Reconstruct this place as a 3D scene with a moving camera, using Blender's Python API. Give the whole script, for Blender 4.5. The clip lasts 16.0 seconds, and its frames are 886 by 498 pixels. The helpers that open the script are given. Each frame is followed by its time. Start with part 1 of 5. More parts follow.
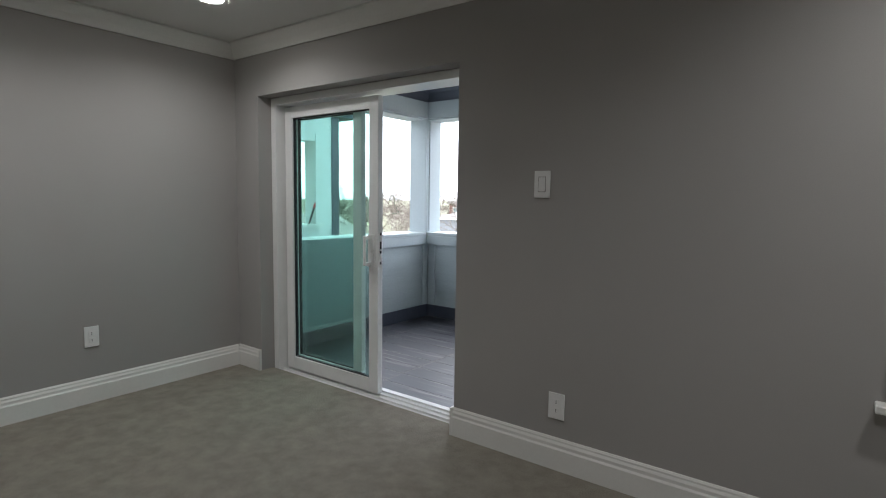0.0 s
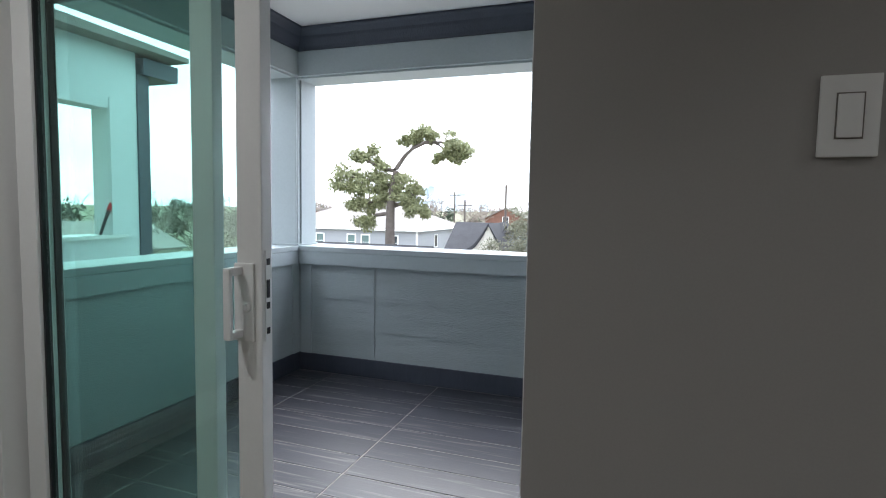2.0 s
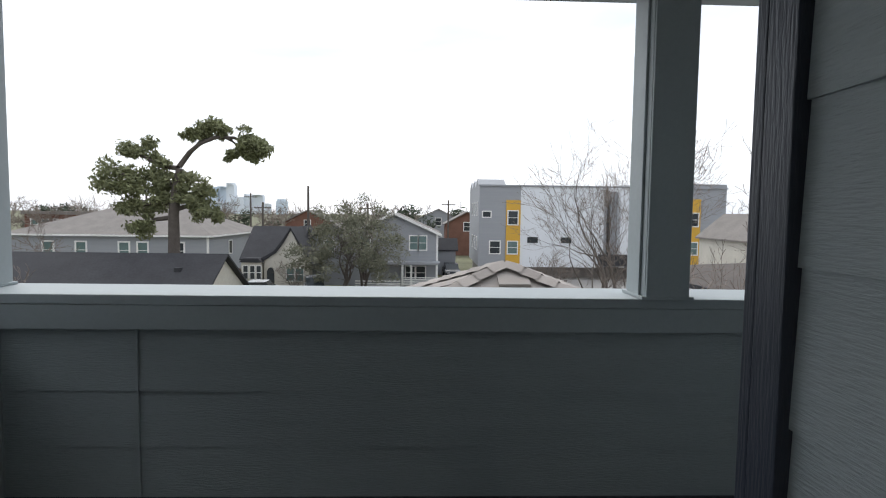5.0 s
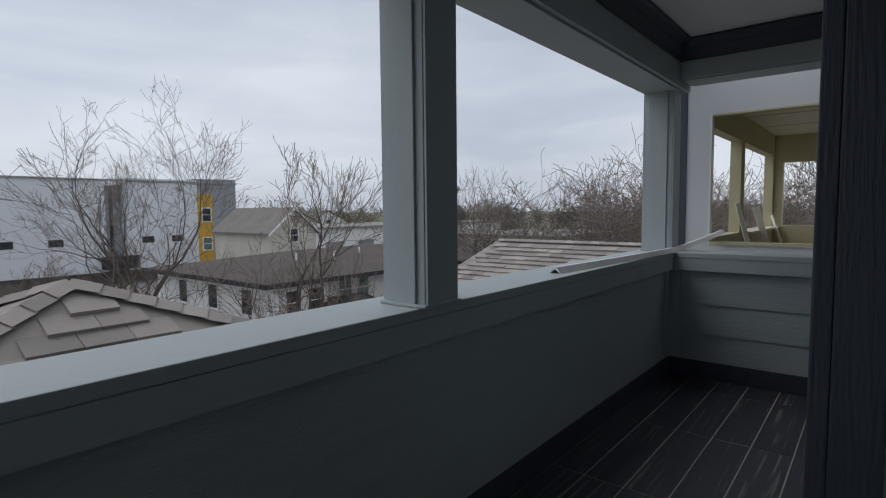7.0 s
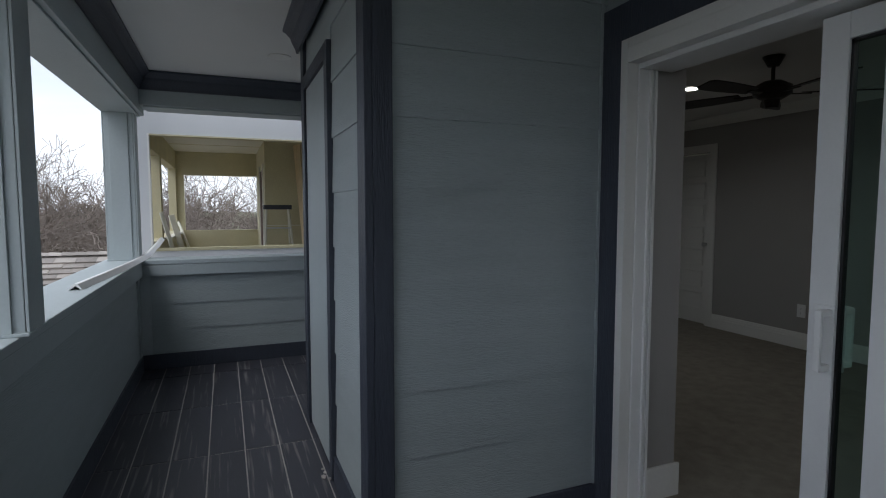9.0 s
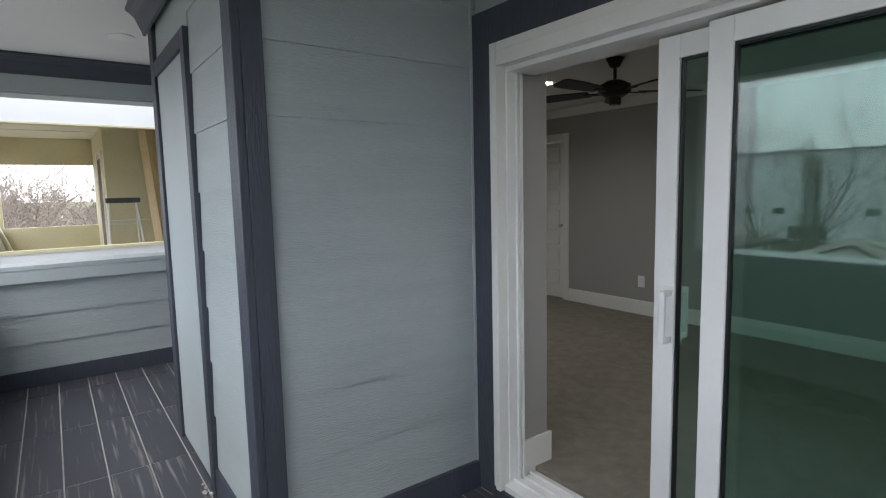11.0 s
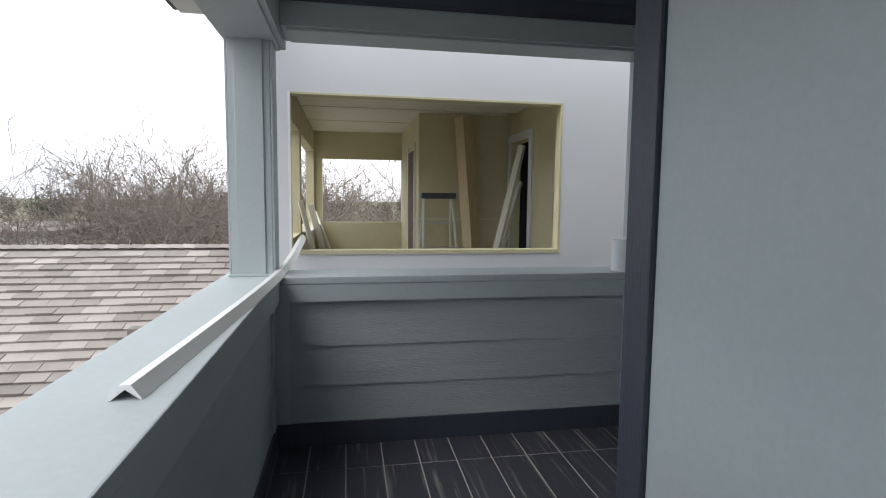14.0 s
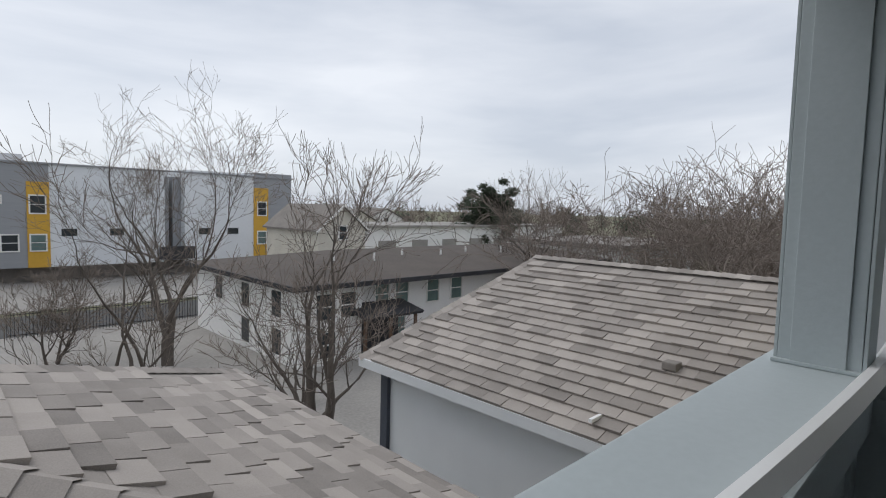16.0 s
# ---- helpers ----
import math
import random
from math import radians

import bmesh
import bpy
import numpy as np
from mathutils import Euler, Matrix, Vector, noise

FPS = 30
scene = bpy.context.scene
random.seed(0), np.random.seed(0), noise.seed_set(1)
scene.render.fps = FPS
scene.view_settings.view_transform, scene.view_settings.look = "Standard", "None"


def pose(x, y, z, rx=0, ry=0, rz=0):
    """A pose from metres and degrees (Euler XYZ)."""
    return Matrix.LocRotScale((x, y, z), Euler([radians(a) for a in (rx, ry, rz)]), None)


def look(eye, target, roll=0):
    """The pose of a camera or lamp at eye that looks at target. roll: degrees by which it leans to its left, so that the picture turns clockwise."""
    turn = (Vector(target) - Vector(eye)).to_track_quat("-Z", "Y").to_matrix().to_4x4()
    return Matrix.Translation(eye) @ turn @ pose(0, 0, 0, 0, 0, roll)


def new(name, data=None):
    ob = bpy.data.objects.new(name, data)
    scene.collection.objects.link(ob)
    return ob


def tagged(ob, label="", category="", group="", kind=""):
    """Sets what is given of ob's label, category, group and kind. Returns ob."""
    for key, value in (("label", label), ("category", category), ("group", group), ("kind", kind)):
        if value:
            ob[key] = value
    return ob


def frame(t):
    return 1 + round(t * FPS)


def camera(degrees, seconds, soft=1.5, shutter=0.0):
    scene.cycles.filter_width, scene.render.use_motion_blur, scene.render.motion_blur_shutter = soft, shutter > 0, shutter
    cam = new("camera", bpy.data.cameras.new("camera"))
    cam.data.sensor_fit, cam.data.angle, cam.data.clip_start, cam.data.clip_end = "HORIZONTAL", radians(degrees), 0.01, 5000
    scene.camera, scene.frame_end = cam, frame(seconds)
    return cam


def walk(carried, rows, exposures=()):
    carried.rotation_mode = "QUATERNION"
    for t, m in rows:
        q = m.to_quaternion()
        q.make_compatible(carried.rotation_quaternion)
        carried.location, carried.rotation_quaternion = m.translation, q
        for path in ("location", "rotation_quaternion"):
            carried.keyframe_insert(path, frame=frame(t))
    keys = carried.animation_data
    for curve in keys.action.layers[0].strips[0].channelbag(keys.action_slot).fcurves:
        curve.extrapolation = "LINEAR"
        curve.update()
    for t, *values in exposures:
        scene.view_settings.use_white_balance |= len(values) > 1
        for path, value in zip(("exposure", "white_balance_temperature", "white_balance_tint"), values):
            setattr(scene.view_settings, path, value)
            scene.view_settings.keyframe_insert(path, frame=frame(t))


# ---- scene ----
cam = camera(78.9, 16.0, soft=1.1)
PATH = [
    (0, (1.68, -2.36, 1.332), (0.488, -0.765, 1.147), 0.8),
    (0.5, (1.267, -2.075, 1.304), (0.165, -0.416, 1.123), 1.0),
    (1, (0.908, -1.757, 1.325), (-0.047, -0.008, 1.149), 1.3),
    (1.5, (0.514, -1.407, 1.27), (-0.269, 0.427, 1.113), 1.1),
    (2, (0.19, -1.026, 1.252), (-0.464, 0.858, 1.102), 1.0),
    (2.5, (-0.049, -0.72, 1.252), (-0.619, 1.191, 1.107), 1.0),
    (3, (-0.245, -0.489, 1.269), (-0.66, 1.462, 1.127), 1.2),
    (3.2, (-0.301, -0.408, 1.268), (-0.627, 1.56, 1.129), 1.3),
    (5.3, (-0.463, 0.569, 1.288), (-0.218, 2.55, 1.159), 0.8),
    (5.5, (-0.475, 0.647, 1.297), (-0.061, 2.6, 1.17), 0.8),
    (6, (-0.597, 0.901, 1.266), (0.284, 2.691, 1.134), -0.4),
    (6.5, (-0.804, 1.123, 1.274), (0.455, 2.672, 1.137), -0.6),
    (7, (-1.017, 1.37, 1.295), (0.534, 2.624, 1.15), -0.5),
    (7.5, (-1.255, 1.579, 1.312), (0.513, 2.501, 1.155), -0.3),
    (8, (-1.451, 1.748, 1.336), (0.49, 2.207, 1.178), -0.1),
    (8.5, (-1.637, 1.867, 1.389), (0.348, 1.685, 1.237), 0.7),
    (9, (-1.898, 1.965, 1.396), (-0.049, 1.217, 1.248), -0.0),
    (9.2, (-1.973, 2.009, 1.404), (-0.209, 1.079, 1.251), -0.2),
    (11.3, (-1.85, 2.042, 1.469), (-0.241, 0.875, 1.252), -1.3),
    (11.5, (-1.775, 2.065, 1.47), (-0.084, 1.017, 1.269), -0.6),
    (12, (-1.516, 2.046, 1.457), (0.315, 1.263, 1.27), 0.4),
    (12.5, (-1.05, 2.082, 1.418), (0.847, 1.476, 1.235), 0.5),
    (13, (-0.535, 2.122, 1.378), (1.382, 1.582, 1.197), 0.7),
    (13.5, (-0.002, 2.188, 1.379), (1.934, 1.719, 1.198), 0.7),
    (14, (0.451, 2.282, 1.382), (2.412, 1.934, 1.199), 0.6),
    (14.5, (0.756, 2.276, 1.368), (2.745, 2.181, 1.188), 0.4),
    (15, (1.038, 2.291, 1.374), (2.973, 2.765, 1.201), 0.7),
    (15.5, (1.37, 2.405, 1.345), (3.094, 3.41, 1.19), 1.6),
    (16, (1.58, 2.455, 1.41), (2.982, 3.88, 1.264), 1.5),
]
walk(cam, [(t, look(eye, target, roll)) for t, eye, target, roll in PATH],
     exposures=[(0.0, 2.75, 6150, 10), (0.5, 2.95, 6120, 10), (1.0, 2.95, 6100, 10), (2.0, 2.55, 6100, 10), (3.2, 2.2, 6150, 10), (5.3, 0.5, 6450, 10), (7.0, -0.1, 6200, 10),
                (9.2, 0.8, 6100, 10), (11.4, 2.2, 6450, 10), (12.2, 2.2, 6450, 10), (13.2, 1.7, 6450, 10), (14.5, 0.85, 6500, 10), (16.0, 0.15, 6400, 10)])

# ---- world and large lights ----
world = bpy.data.worlds.new("overcast_sky")
scene.world = world
world.use_nodes = True
wn, wl = world.node_tree.nodes, world.node_tree.links
sky = wn.new("ShaderNodeTexSky")
sky.sky_type, sky.sun_disc = "NISHITA", False
sky.sun_elevation, sky.sun_rotation = radians(42), radians(-25)
wcoord = wn.new("ShaderNodeTexCoord")
wmap = wn.new("ShaderNodeMapping")
wmap.inputs["Scale"].default_value = (1.0, 1.0, 4.5)
wl.new(wcoord.outputs["Generated"], wmap.inputs["Vector"])
cloud = wn.new("ShaderNodeTexNoise")
cloud.inputs["Scale"].default_value = 1.7
cloud.inputs["Detail"].default_value = 7.0
cloud.inputs["Roughness"].default_value = 0.5
cloud.inputs["Distortion"].default_value = 0.3
wl.new(wmap.outputs["Vector"], cloud.inputs["Vector"])
ramp = wn.new("ShaderNodeValToRGB")
ramp.color_ramp.elements[0].position, ramp.color_ramp.elements[0].color = 0.34, (5.6, 6.0, 6.7, 1)
ramp.color_ramp.elements[1].position, ramp.color_ramp.elements[1].color = 0.66, (8.2, 8.4, 8.8, 1)
wl.new(cloud.outputs["Fac"], ramp.inputs["Fac"])
wmix = wn.new("ShaderNodeMix")
wmix.data_type = "RGBA"
wmix.inputs["Factor"].default_value = 0.9
wl.new(sky.outputs["Color"], wmix.inputs["A"])
wl.new(ramp.outputs["Color"], wmix.inputs["B"])
back = wn["Background"]
back.inputs["Strength"].default_value = 0.1
wl.new(wmix.outputs["Result"], back.inputs["Color"])

sun = new("sun", bpy.data.lights.new("sun", "SUN"))
sun.data.energy, sun.data.angle, sun.data.color = 0.95, radians(40), (1.0, 0.97, 0.93)
sun.matrix_world = look((0, 0, 30), (8, -20, 0))


def downlight_lamp(x, y, watts):
    lamp = new("downlight_lamp", bpy.data.lights.new("downlight_lamp", "AREA"))
    lamp.data.shape, lamp.data.size, lamp.data.energy = "DISK", 0.11, watts
    lamp.data.color, lamp.data.spread = (1.0, 0.975, 0.94), radians(150)
    lamp.matrix_world = pose(x, y, 2.415)


DOWNLIGHTS = [(-1.27, -0.63), (2.2, -0.63), (-1.27, -1.85), (1.72, -1.82)]
for lx, ly in DOWNLIGHTS:
    downlight_lamp(lx, ly, 0.85)


# ---- materials ----
def mat(name, color, rough=0.6, metal=0.0, var=0.12, scale=6.0, fine=90.0, bump=0.15, stretch=(1, 1, 1), island=0.0,
        random_ob=0.0, dist=0.004, streak=None):
    m = bpy.data.materials.new(name)
    m.use_nodes = True
    n, l = m.node_tree.nodes, m.node_tree.links
    b = n["Principled BSDF"]
    b.inputs["Roughness"].default_value, b.inputs["Metallic"].default_value = rough, metal
    co = n.new("ShaderNodeTexCoord")
    mp = n.new("ShaderNodeMapping")
    mp.inputs["Scale"].default_value = stretch
    place = co.outputs["Object"]
    if random_ob:
        oi, va = n.new("ShaderNodeObjectInfo"), n.new("ShaderNodeVectorMath")
        va.operation = "MULTIPLY_ADD"
        va.inputs[1].default_value = (37.0, 53.0, 19.0)
        l.new(oi.outputs["Random"], va.inputs[0])
        l.new(co.outputs["Object"], va.inputs[2])
        place = va.outputs[0]
    l.new(place, mp.inputs["Vector"])
    big, small = n.new("ShaderNodeTexNoise"), n.new("ShaderNodeTexNoise")
    for t, s, d in ((big, scale, 4.0), (small, fine, 3.0)):
        t.inputs["Scale"].default_value, t.inputs["Detail"].default_value = s, d
        l.new(mp.outputs["Vector"], t.inputs["Vector"])
    add = n.new("ShaderNodeMath")
    add.operation = "ADD"
    l.new(big.outputs["Fac"], add.inputs[0])
    l.new(small.outputs["Fac"], add.inputs[1])
    last = add.outputs[0]
    for use, kind in ((island, "ShaderNodeNewGeometry"), (random_ob, "ShaderNodeObjectInfo")):
        if use:
            src = n.new(kind)
            ma = n.new("ShaderNodeMath")
            ma.operation = "MULTIPLY_ADD"
            ma.inputs[1].default_value = use
            l.new(src.outputs["Random Per Island" if kind.endswith("Geometry") else "Random"], ma.inputs[0])
            l.new(last, ma.inputs[2])
            last = ma.outputs[0]
    top = 2.0 + island + random_ob
    mr = n.new("ShaderNodeMapRange")
    mr.inputs["From Min"].default_value, mr.inputs["From Max"].default_value = 0.6, top - 0.6
    mr.inputs["To Min"].default_value, mr.inputs["To Max"].default_value = 1 - var, 1 + var
    l.new(last, mr.inputs["Value"])
    hue = n.new("ShaderNodeHueSaturation")
    hue.inputs["Color"].default_value = (*color, 1)
    l.new(mr.outputs["Result"], hue.inputs["Value"])
    out = hue.outputs["Color"]
    if streak:
        sm = n.new("ShaderNodeMapping")
        sm.inputs["Scale"].default_value = streak[1]
        l.new(place, sm.inputs["Vector"])
        sn = n.new("ShaderNodeTexNoise")
        sn.inputs["Scale"].default_value, sn.inputs["Detail"].default_value = 1.0, 5.0
        l.new(sm.outputs["Vector"], sn.inputs["Vector"])
        sr = n.new("ShaderNodeMapRange")
        sr.inputs["From Min"].default_value, sr.inputs["From Max"].default_value = streak[2], streak[2] + 0.14
        l.new(sn.outputs["Fac"], sr.inputs["Value"])
        mx = n.new("ShaderNodeMix")
        mx.data_type = "RGBA"
        mx.inputs["B"].default_value = (*streak[0], 1)
        l.new(sr.outputs["Result"], mx.inputs["Factor"])
        l.new(out, mx.inputs["A"])
        out = mx.outputs["Result"]
    l.new(out, b.inputs["Base Color"])
    bp = n.new("ShaderNodeBump")
    bp.inputs["Strength"].default_value, bp.inputs["Distance"].default_value = bump, dist
    l.new(add.outputs[0], bp.inputs["Height"])
    l.new(bp.outputs["Normal"], b.inputs["Normal"])
    return m


def glass_mat(name, tint, rough=0.0, gloss=1.0):
    m = bpy.data.materials.new(name)
    m.use_nodes = True
    n, l = m.node_tree.nodes, m.node_tree.links
    n.remove(n["Principled BSDF"])
    tr, gl, mx, fr = (n.new("ShaderNode" + k) for k in ("BsdfTransparent", "BsdfGlossy", "MixShader", "LayerWeight"))
    tr.inputs["Color"].default_value = (*tint, 1)
    gl.inputs["Roughness"].default_value = rough
    gl.inputs["Color"].default_value = (gloss, gloss, gloss, 1)
    fr.inputs["Blend"].default_value = 0.5
    pw, ad = n.new("ShaderNodeMath"), n.new("ShaderNodeMath")
    pw.operation, ad.operation = "POWER", "MULTIPLY_ADD"
    pw.inputs[1].default_value, ad.inputs[1].default_value, ad.inputs[2].default_value = 4.0, 0.85, 0.05
    l.new(fr.outputs["Facing"], pw.inputs[0])
    l.new(pw.outputs[0], ad.inputs[0])
    l.new(ad.outputs[0], mx.inputs["Fac"])
    l.new(tr.outputs["BSDF"], mx.inputs[1])
    l.new(gl.outputs["BSDF"], mx.inputs[2])
    l.new(mx.outputs["Shader"], n["Material Output"].inputs["Surface"])
    return m


def glow_mat(name, color, strength):
    m = mat(name, color)
    b = m.node_tree.nodes["Principled BSDF"]
    b.inputs["Emission Color"].default_value, b.inputs["Emission Strength"].default_value = (*color, 1), strength
    return m


M_WALL = mat("taupe_wall_paint", (0.36, 0.347, 0.332), 0.75, var=0.04, scale=1.5, fine=220, bump=0.06, dist=0.002)
M_TRIM = mat("white_trim_paint", (0.78, 0.77, 0.74), 0.42, var=0.03, scale=4, fine=60, bump=0.04)
M_CEIL = mat("white_ceiling_paint", (0.74, 0.73, 0.71), 0.85, var=0.03, scale=2, fine=180, bump=0.08)
M_CARPET = mat("beige_carpet", (0.33, 0.30, 0.25), 1.0, var=0.26, scale=13, fine=240, bump=1.0, dist=0.014)
M_VINYL = mat("white_vinyl", (0.8, 0.8, 0.79), 0.3, var=0.02, bump=0.02)
M_GLASS = glass_mat("teal_tinted_glass", (0.75, 0.885, 0.85))
M_PANE = glass_mat("window_glass", (0.9, 0.95, 0.95))
M_SIDING = mat("grey_cement_siding", (0.385, 0.43, 0.437), 0.62, var=0.07, scale=1.2, fine=16, bump=0.6, stretch=(1.6, 1.6, 14), dist=0.006)
M_GREY = mat("light_grey_paint", (0.415, 0.463, 0.473), 0.55, var=0.05, scale=2, fine=55, bump=0.14)
M_DARK = mat("charcoal_blue_trim", (0.052, 0.06, 0.082), 0.5, var=0.12, scale=2.5, fine=22, bump=0.6, stretch=(6, 6, 0.7), dist=0.006)
M_TILE = mat("charcoal_slate_tile", (0.052, 0.053, 0.067), 0.36, var=0.22, scale=2.5, fine=26, bump=0.15, stretch=(0.7, 5, 1), random_ob=0.5,
             streak=((0.22, 0.205, 0.20), (1.7, 38, 1), 0.575))
M_GROUT = mat("pale_grout", (0.45, 0.42, 0.39), 0.9, var=0.25, scale=5)
M_STUCCO = mat("white_stucco", (0.66, 0.67, 0.68), 0.85, var=0.04, scale=2, fine=120, bump=0.25)
M_CREAM = mat("cream_primed_board", (0.56, 0.51, 0.33), 0.7, var=0.1, scale=3, fine=40, bump=0.1)
M_CREAM2 = mat("pale_primed_ceiling", (0.68, 0.66, 0.57), 0.7, var=0.06, scale=2, fine=50, bump=0.08)
M_PINE = mat("raw_pine_lumber", (0.58, 0.45, 0.27), 0.65, var=0.2, scale=3, fine=18, bump=0.15, stretch=(9, 9, 0.8))
M_SHINGLE = mat("weathered_shingle", (0.31, 0.28, 0.255), 0.95, var=0.46, scale=2.2, fine=120, bump=0.6, island=1.3)
M_SHINGLE_OB = mat("weathered_shingle_tab", (0.31, 0.28, 0.255), 0.95, var=0.46, scale=2.2, fine=120, bump=0.6, random_ob=1.3)
# dark roofs and trim; also the painted darkness behind the neighbour's door opening
M_ROOFDARK_UNLIT = mat("dark_roof_and_unlit_room", (0.04, 0.04, 0.044), 0.95, var=0.25, scale=0.8, fine=8, bump=0.3)
M_ROOFBROWN = mat("brown_flat_roof", (0.10, 0.085, 0.075), 0.95, var=0.2, scale=0.8, fine=8, bump=0.3)
# roofs; also the painted shade of the townhouse ground floor and switch gap
M_ROOFGREY_SHADE = mat("grey_brown_roof_and_shade", (0.21, 0.192, 0.175), 0.95, var=0.2, scale=0.8, fine=8, bump=0.3)
M_GRASS = mat("winter_grass", (0.14, 0.14, 0.08), 1.0, var=0.45, scale=0.15, fine=3, bump=0.5)
M_ROAD = mat("asphalt", (0.07, 0.07, 0.07), 0.9, var=0.2, scale=0.3, fine=20, bump=0.3)
M_CONC = mat("concrete_paving", (0.30, 0.285, 0.265), 0.9, var=0.2, scale=0.4, fine=9, bump=0.3)
M_BARK = mat("grey_bark", (0.105, 0.088, 0.075), 0.95, var=0.3, scale=4, fine=30, bump=0.6)
M_TWIG = mat("brown_twigs", (0.20, 0.165, 0.14), 0.95, var=0.35, scale=0.4, fine=3, bump=0.1, island=0.6)
M_NEEDLE = mat("pine_needles", (0.17, 0.18, 0.085), 0.7, var=0.5, scale=0.5, fine=4, bump=0.1, island=1.0)
M_EVERGREEN = mat("evergreen_leaves", (0.045, 0.06, 0.035), 0.8, var=0.5, scale=0.5, fine=4, bump=0.1, island=1.0)
M_OLIVE = mat("olive_leaves", (0.15, 0.15, 0.10), 0.8, var=0.5, scale=0.5, fine=4, bump=0.1, island=1.0)
M_HGREY = mat("grey_clapboard", (0.31, 0.32, 0.335), 0.7, var=0.06, scale=0.6, fine=5, bump=0.2, stretch=(0.4, 0.4, 8))
M_HWHITE = mat("white_brick_paint", (0.80, 0.79, 0.77), 0.8, var=0.08, scale=0.5, fine=12, bump=0.2)
M_HCREAM = mat("cream_brick", (0.56, 0.53, 0.46), 0.85, var=0.15, scale=0.7, fine=8, bump=0.3)
M_WHITEPANEL = mat("white_facade_panel", (0.72, 0.74, 0.76), 0.7, var=0.04, scale=0.3, fine=4, bump=0.1)
M_YELLOW = mat("ochre_yellow_panel", (0.62, 0.36, 0.045), 0.7, var=0.06, scale=0.5, fine=5, bump=0.1)
M_WINDARK = mat("dark_window_pane", (0.035, 0.042, 0.046), 0.15, var=0.3, scale=0.8, bump=0.0)
M_WINTEAL = mat("curtained_window_pane", (0.13, 0.19, 0.18), 0.2, var=0.3, scale=0.8, bump=0.0)
M_BRICK = mat("brown_brick", (0.17, 0.085, 0.06), 0.9, var=0.25, scale=1, fine=10, bump=0.3)
# both tower colours are paled and blued to paint in distance haze
M_HAZE = mat("haze_tinted_tower_facade", (0.56, 0.63, 0.70), 0.7, var=0.08, scale=0.02, fine=0.2, bump=0.0)
M_HAZE2 = mat("haze_paled_tower_facade", (0.70, 0.74, 0.78), 0.7, var=0.08, scale=0.02, fine=0.2, bump=0.0)
M_BLACK = mat("black_metal", (0.02, 0.02, 0.022), 0.45, metal=0.3, var=0.1)
M_FAN = mat("dark_bronze", (0.028, 0.022, 0.018), 0.4, metal=0.5, var=0.15)
M_CHROME = mat("brushed_metal", (0.6, 0.6, 0.6), 0.28, metal=1.0, var=0.05)
M_LABELW = mat("paint_can_label", (0.62, 0.65, 0.68), 0.4, var=0.08, scale=12)
M_INK = mat("dark_smeared_paint", (0.045, 0.05, 0.065), 0.5, var=0.3, scale=12)
M_CARW = mat("white_car_paint", (0.75, 0.76, 0.77), 0.2, var=0.02, bump=0.0)
M_CARS = mat("silver_car_paint", (0.30, 0.31, 0.32), 0.25, metal=0.4, var=0.05, bump=0.0)
M_CARD = mat("dark_car_paint", (0.03, 0.035, 0.045), 0.2, var=0.05, bump=0.0)
M_RUBBER = mat("tyre_rubber", (0.02, 0.02, 0.02), 0.8, var=0.1)
M_GLOW = glow_mat("lit_downlight_lens", (1.0, 0.95, 0.86), 9.0)
M_RED = mat("red_bristle", (0.5, 0.03, 0.03), 0.6, var=0.2, scale=30)
M_WOODFENCE = mat("brown_fence_wood", (0.12, 0.075, 0.05), 0.9, var=0.3, scale=2, fine=14, bump=0.3)


# ---- builders ----
def box(bm, x0, x1, y0, y1, z0, z1, bevel=0.0):
    mx = Matrix.Translation(((x0 + x1) / 2, (y0 + y1) / 2, (z0 + z1) / 2)) @ Matrix.Diagonal((abs(x1 - x0), abs(y1 - y0), abs(z1 - z0), 1))
    made = bmesh.ops.create_cube(bm, size=1, matrix=mx)
    if bevel:
        edges = list({e for v in made["verts"] for e in v.link_edges})
        bmesh.ops.bevel(bm, geom=edges, offset=bevel, segments=2, affect="EDGES", profile=0.6)
    return bm


def cyl(bm, a, b, r0, r1=None, seg=16, caps=True):
    a, b = Vector(a), Vector(b)
    d = b - a
    m = Matrix.Translation((a + b) / 2) @ d.to_track_quat("Z", "Y").to_matrix().to_4x4()
    bmesh.ops.create_cone(bm, cap_ends=caps, segments=seg, radius1=r0, radius2=r0 if r1 is None else r1, depth=d.length, matrix=m)
    return bm


def prism(bm, pts, axis, a, b):
    """Extrudes a closed outline (pairs in the plane across the axis) from a to b along x, y or z."""
    def at(p, v):
        return {"x": (v, p[0], p[1]), "y": (p[0], v, p[1]), "z": (p[0], p[1], v)}[axis]
    lo, hi = [bm.verts.new(at(p, a)) for p in pts], [bm.verts.new(at(p, b)) for p in pts]
    n = len(pts)
    for i in range(n):
        bm.faces.new((lo[i], lo[(i + 1) % n], hi[(i + 1) % n], hi[i]))
    bm.faces.new(lo)
    bm.faces.new(hi)
    return bm


def mesh_of(name, bm, material, smooth=False):
    bmesh.ops.recalc_face_normals(bm, faces=bm.faces)
    me = bpy.data.meshes.new(name)
    bm.to_mesh(me)
    bm.free()
    me.materials.append(material)
    if smooth:
        me.shade_smooth()
    return me


def thing(name, base, label, category, group="", kind=""):
    ob = new(name)
    ob.location = base
    ob.empty_display_size = 0.1
    return tagged(ob, label, category, group, kind)


def under(ob, parent):
    ob.parent = parent
    m = Matrix.Translation(parent.location) if parent.parent is None else Matrix.Identity(4)
    ob.matrix_parent_inverse = m.inverted()
    return ob


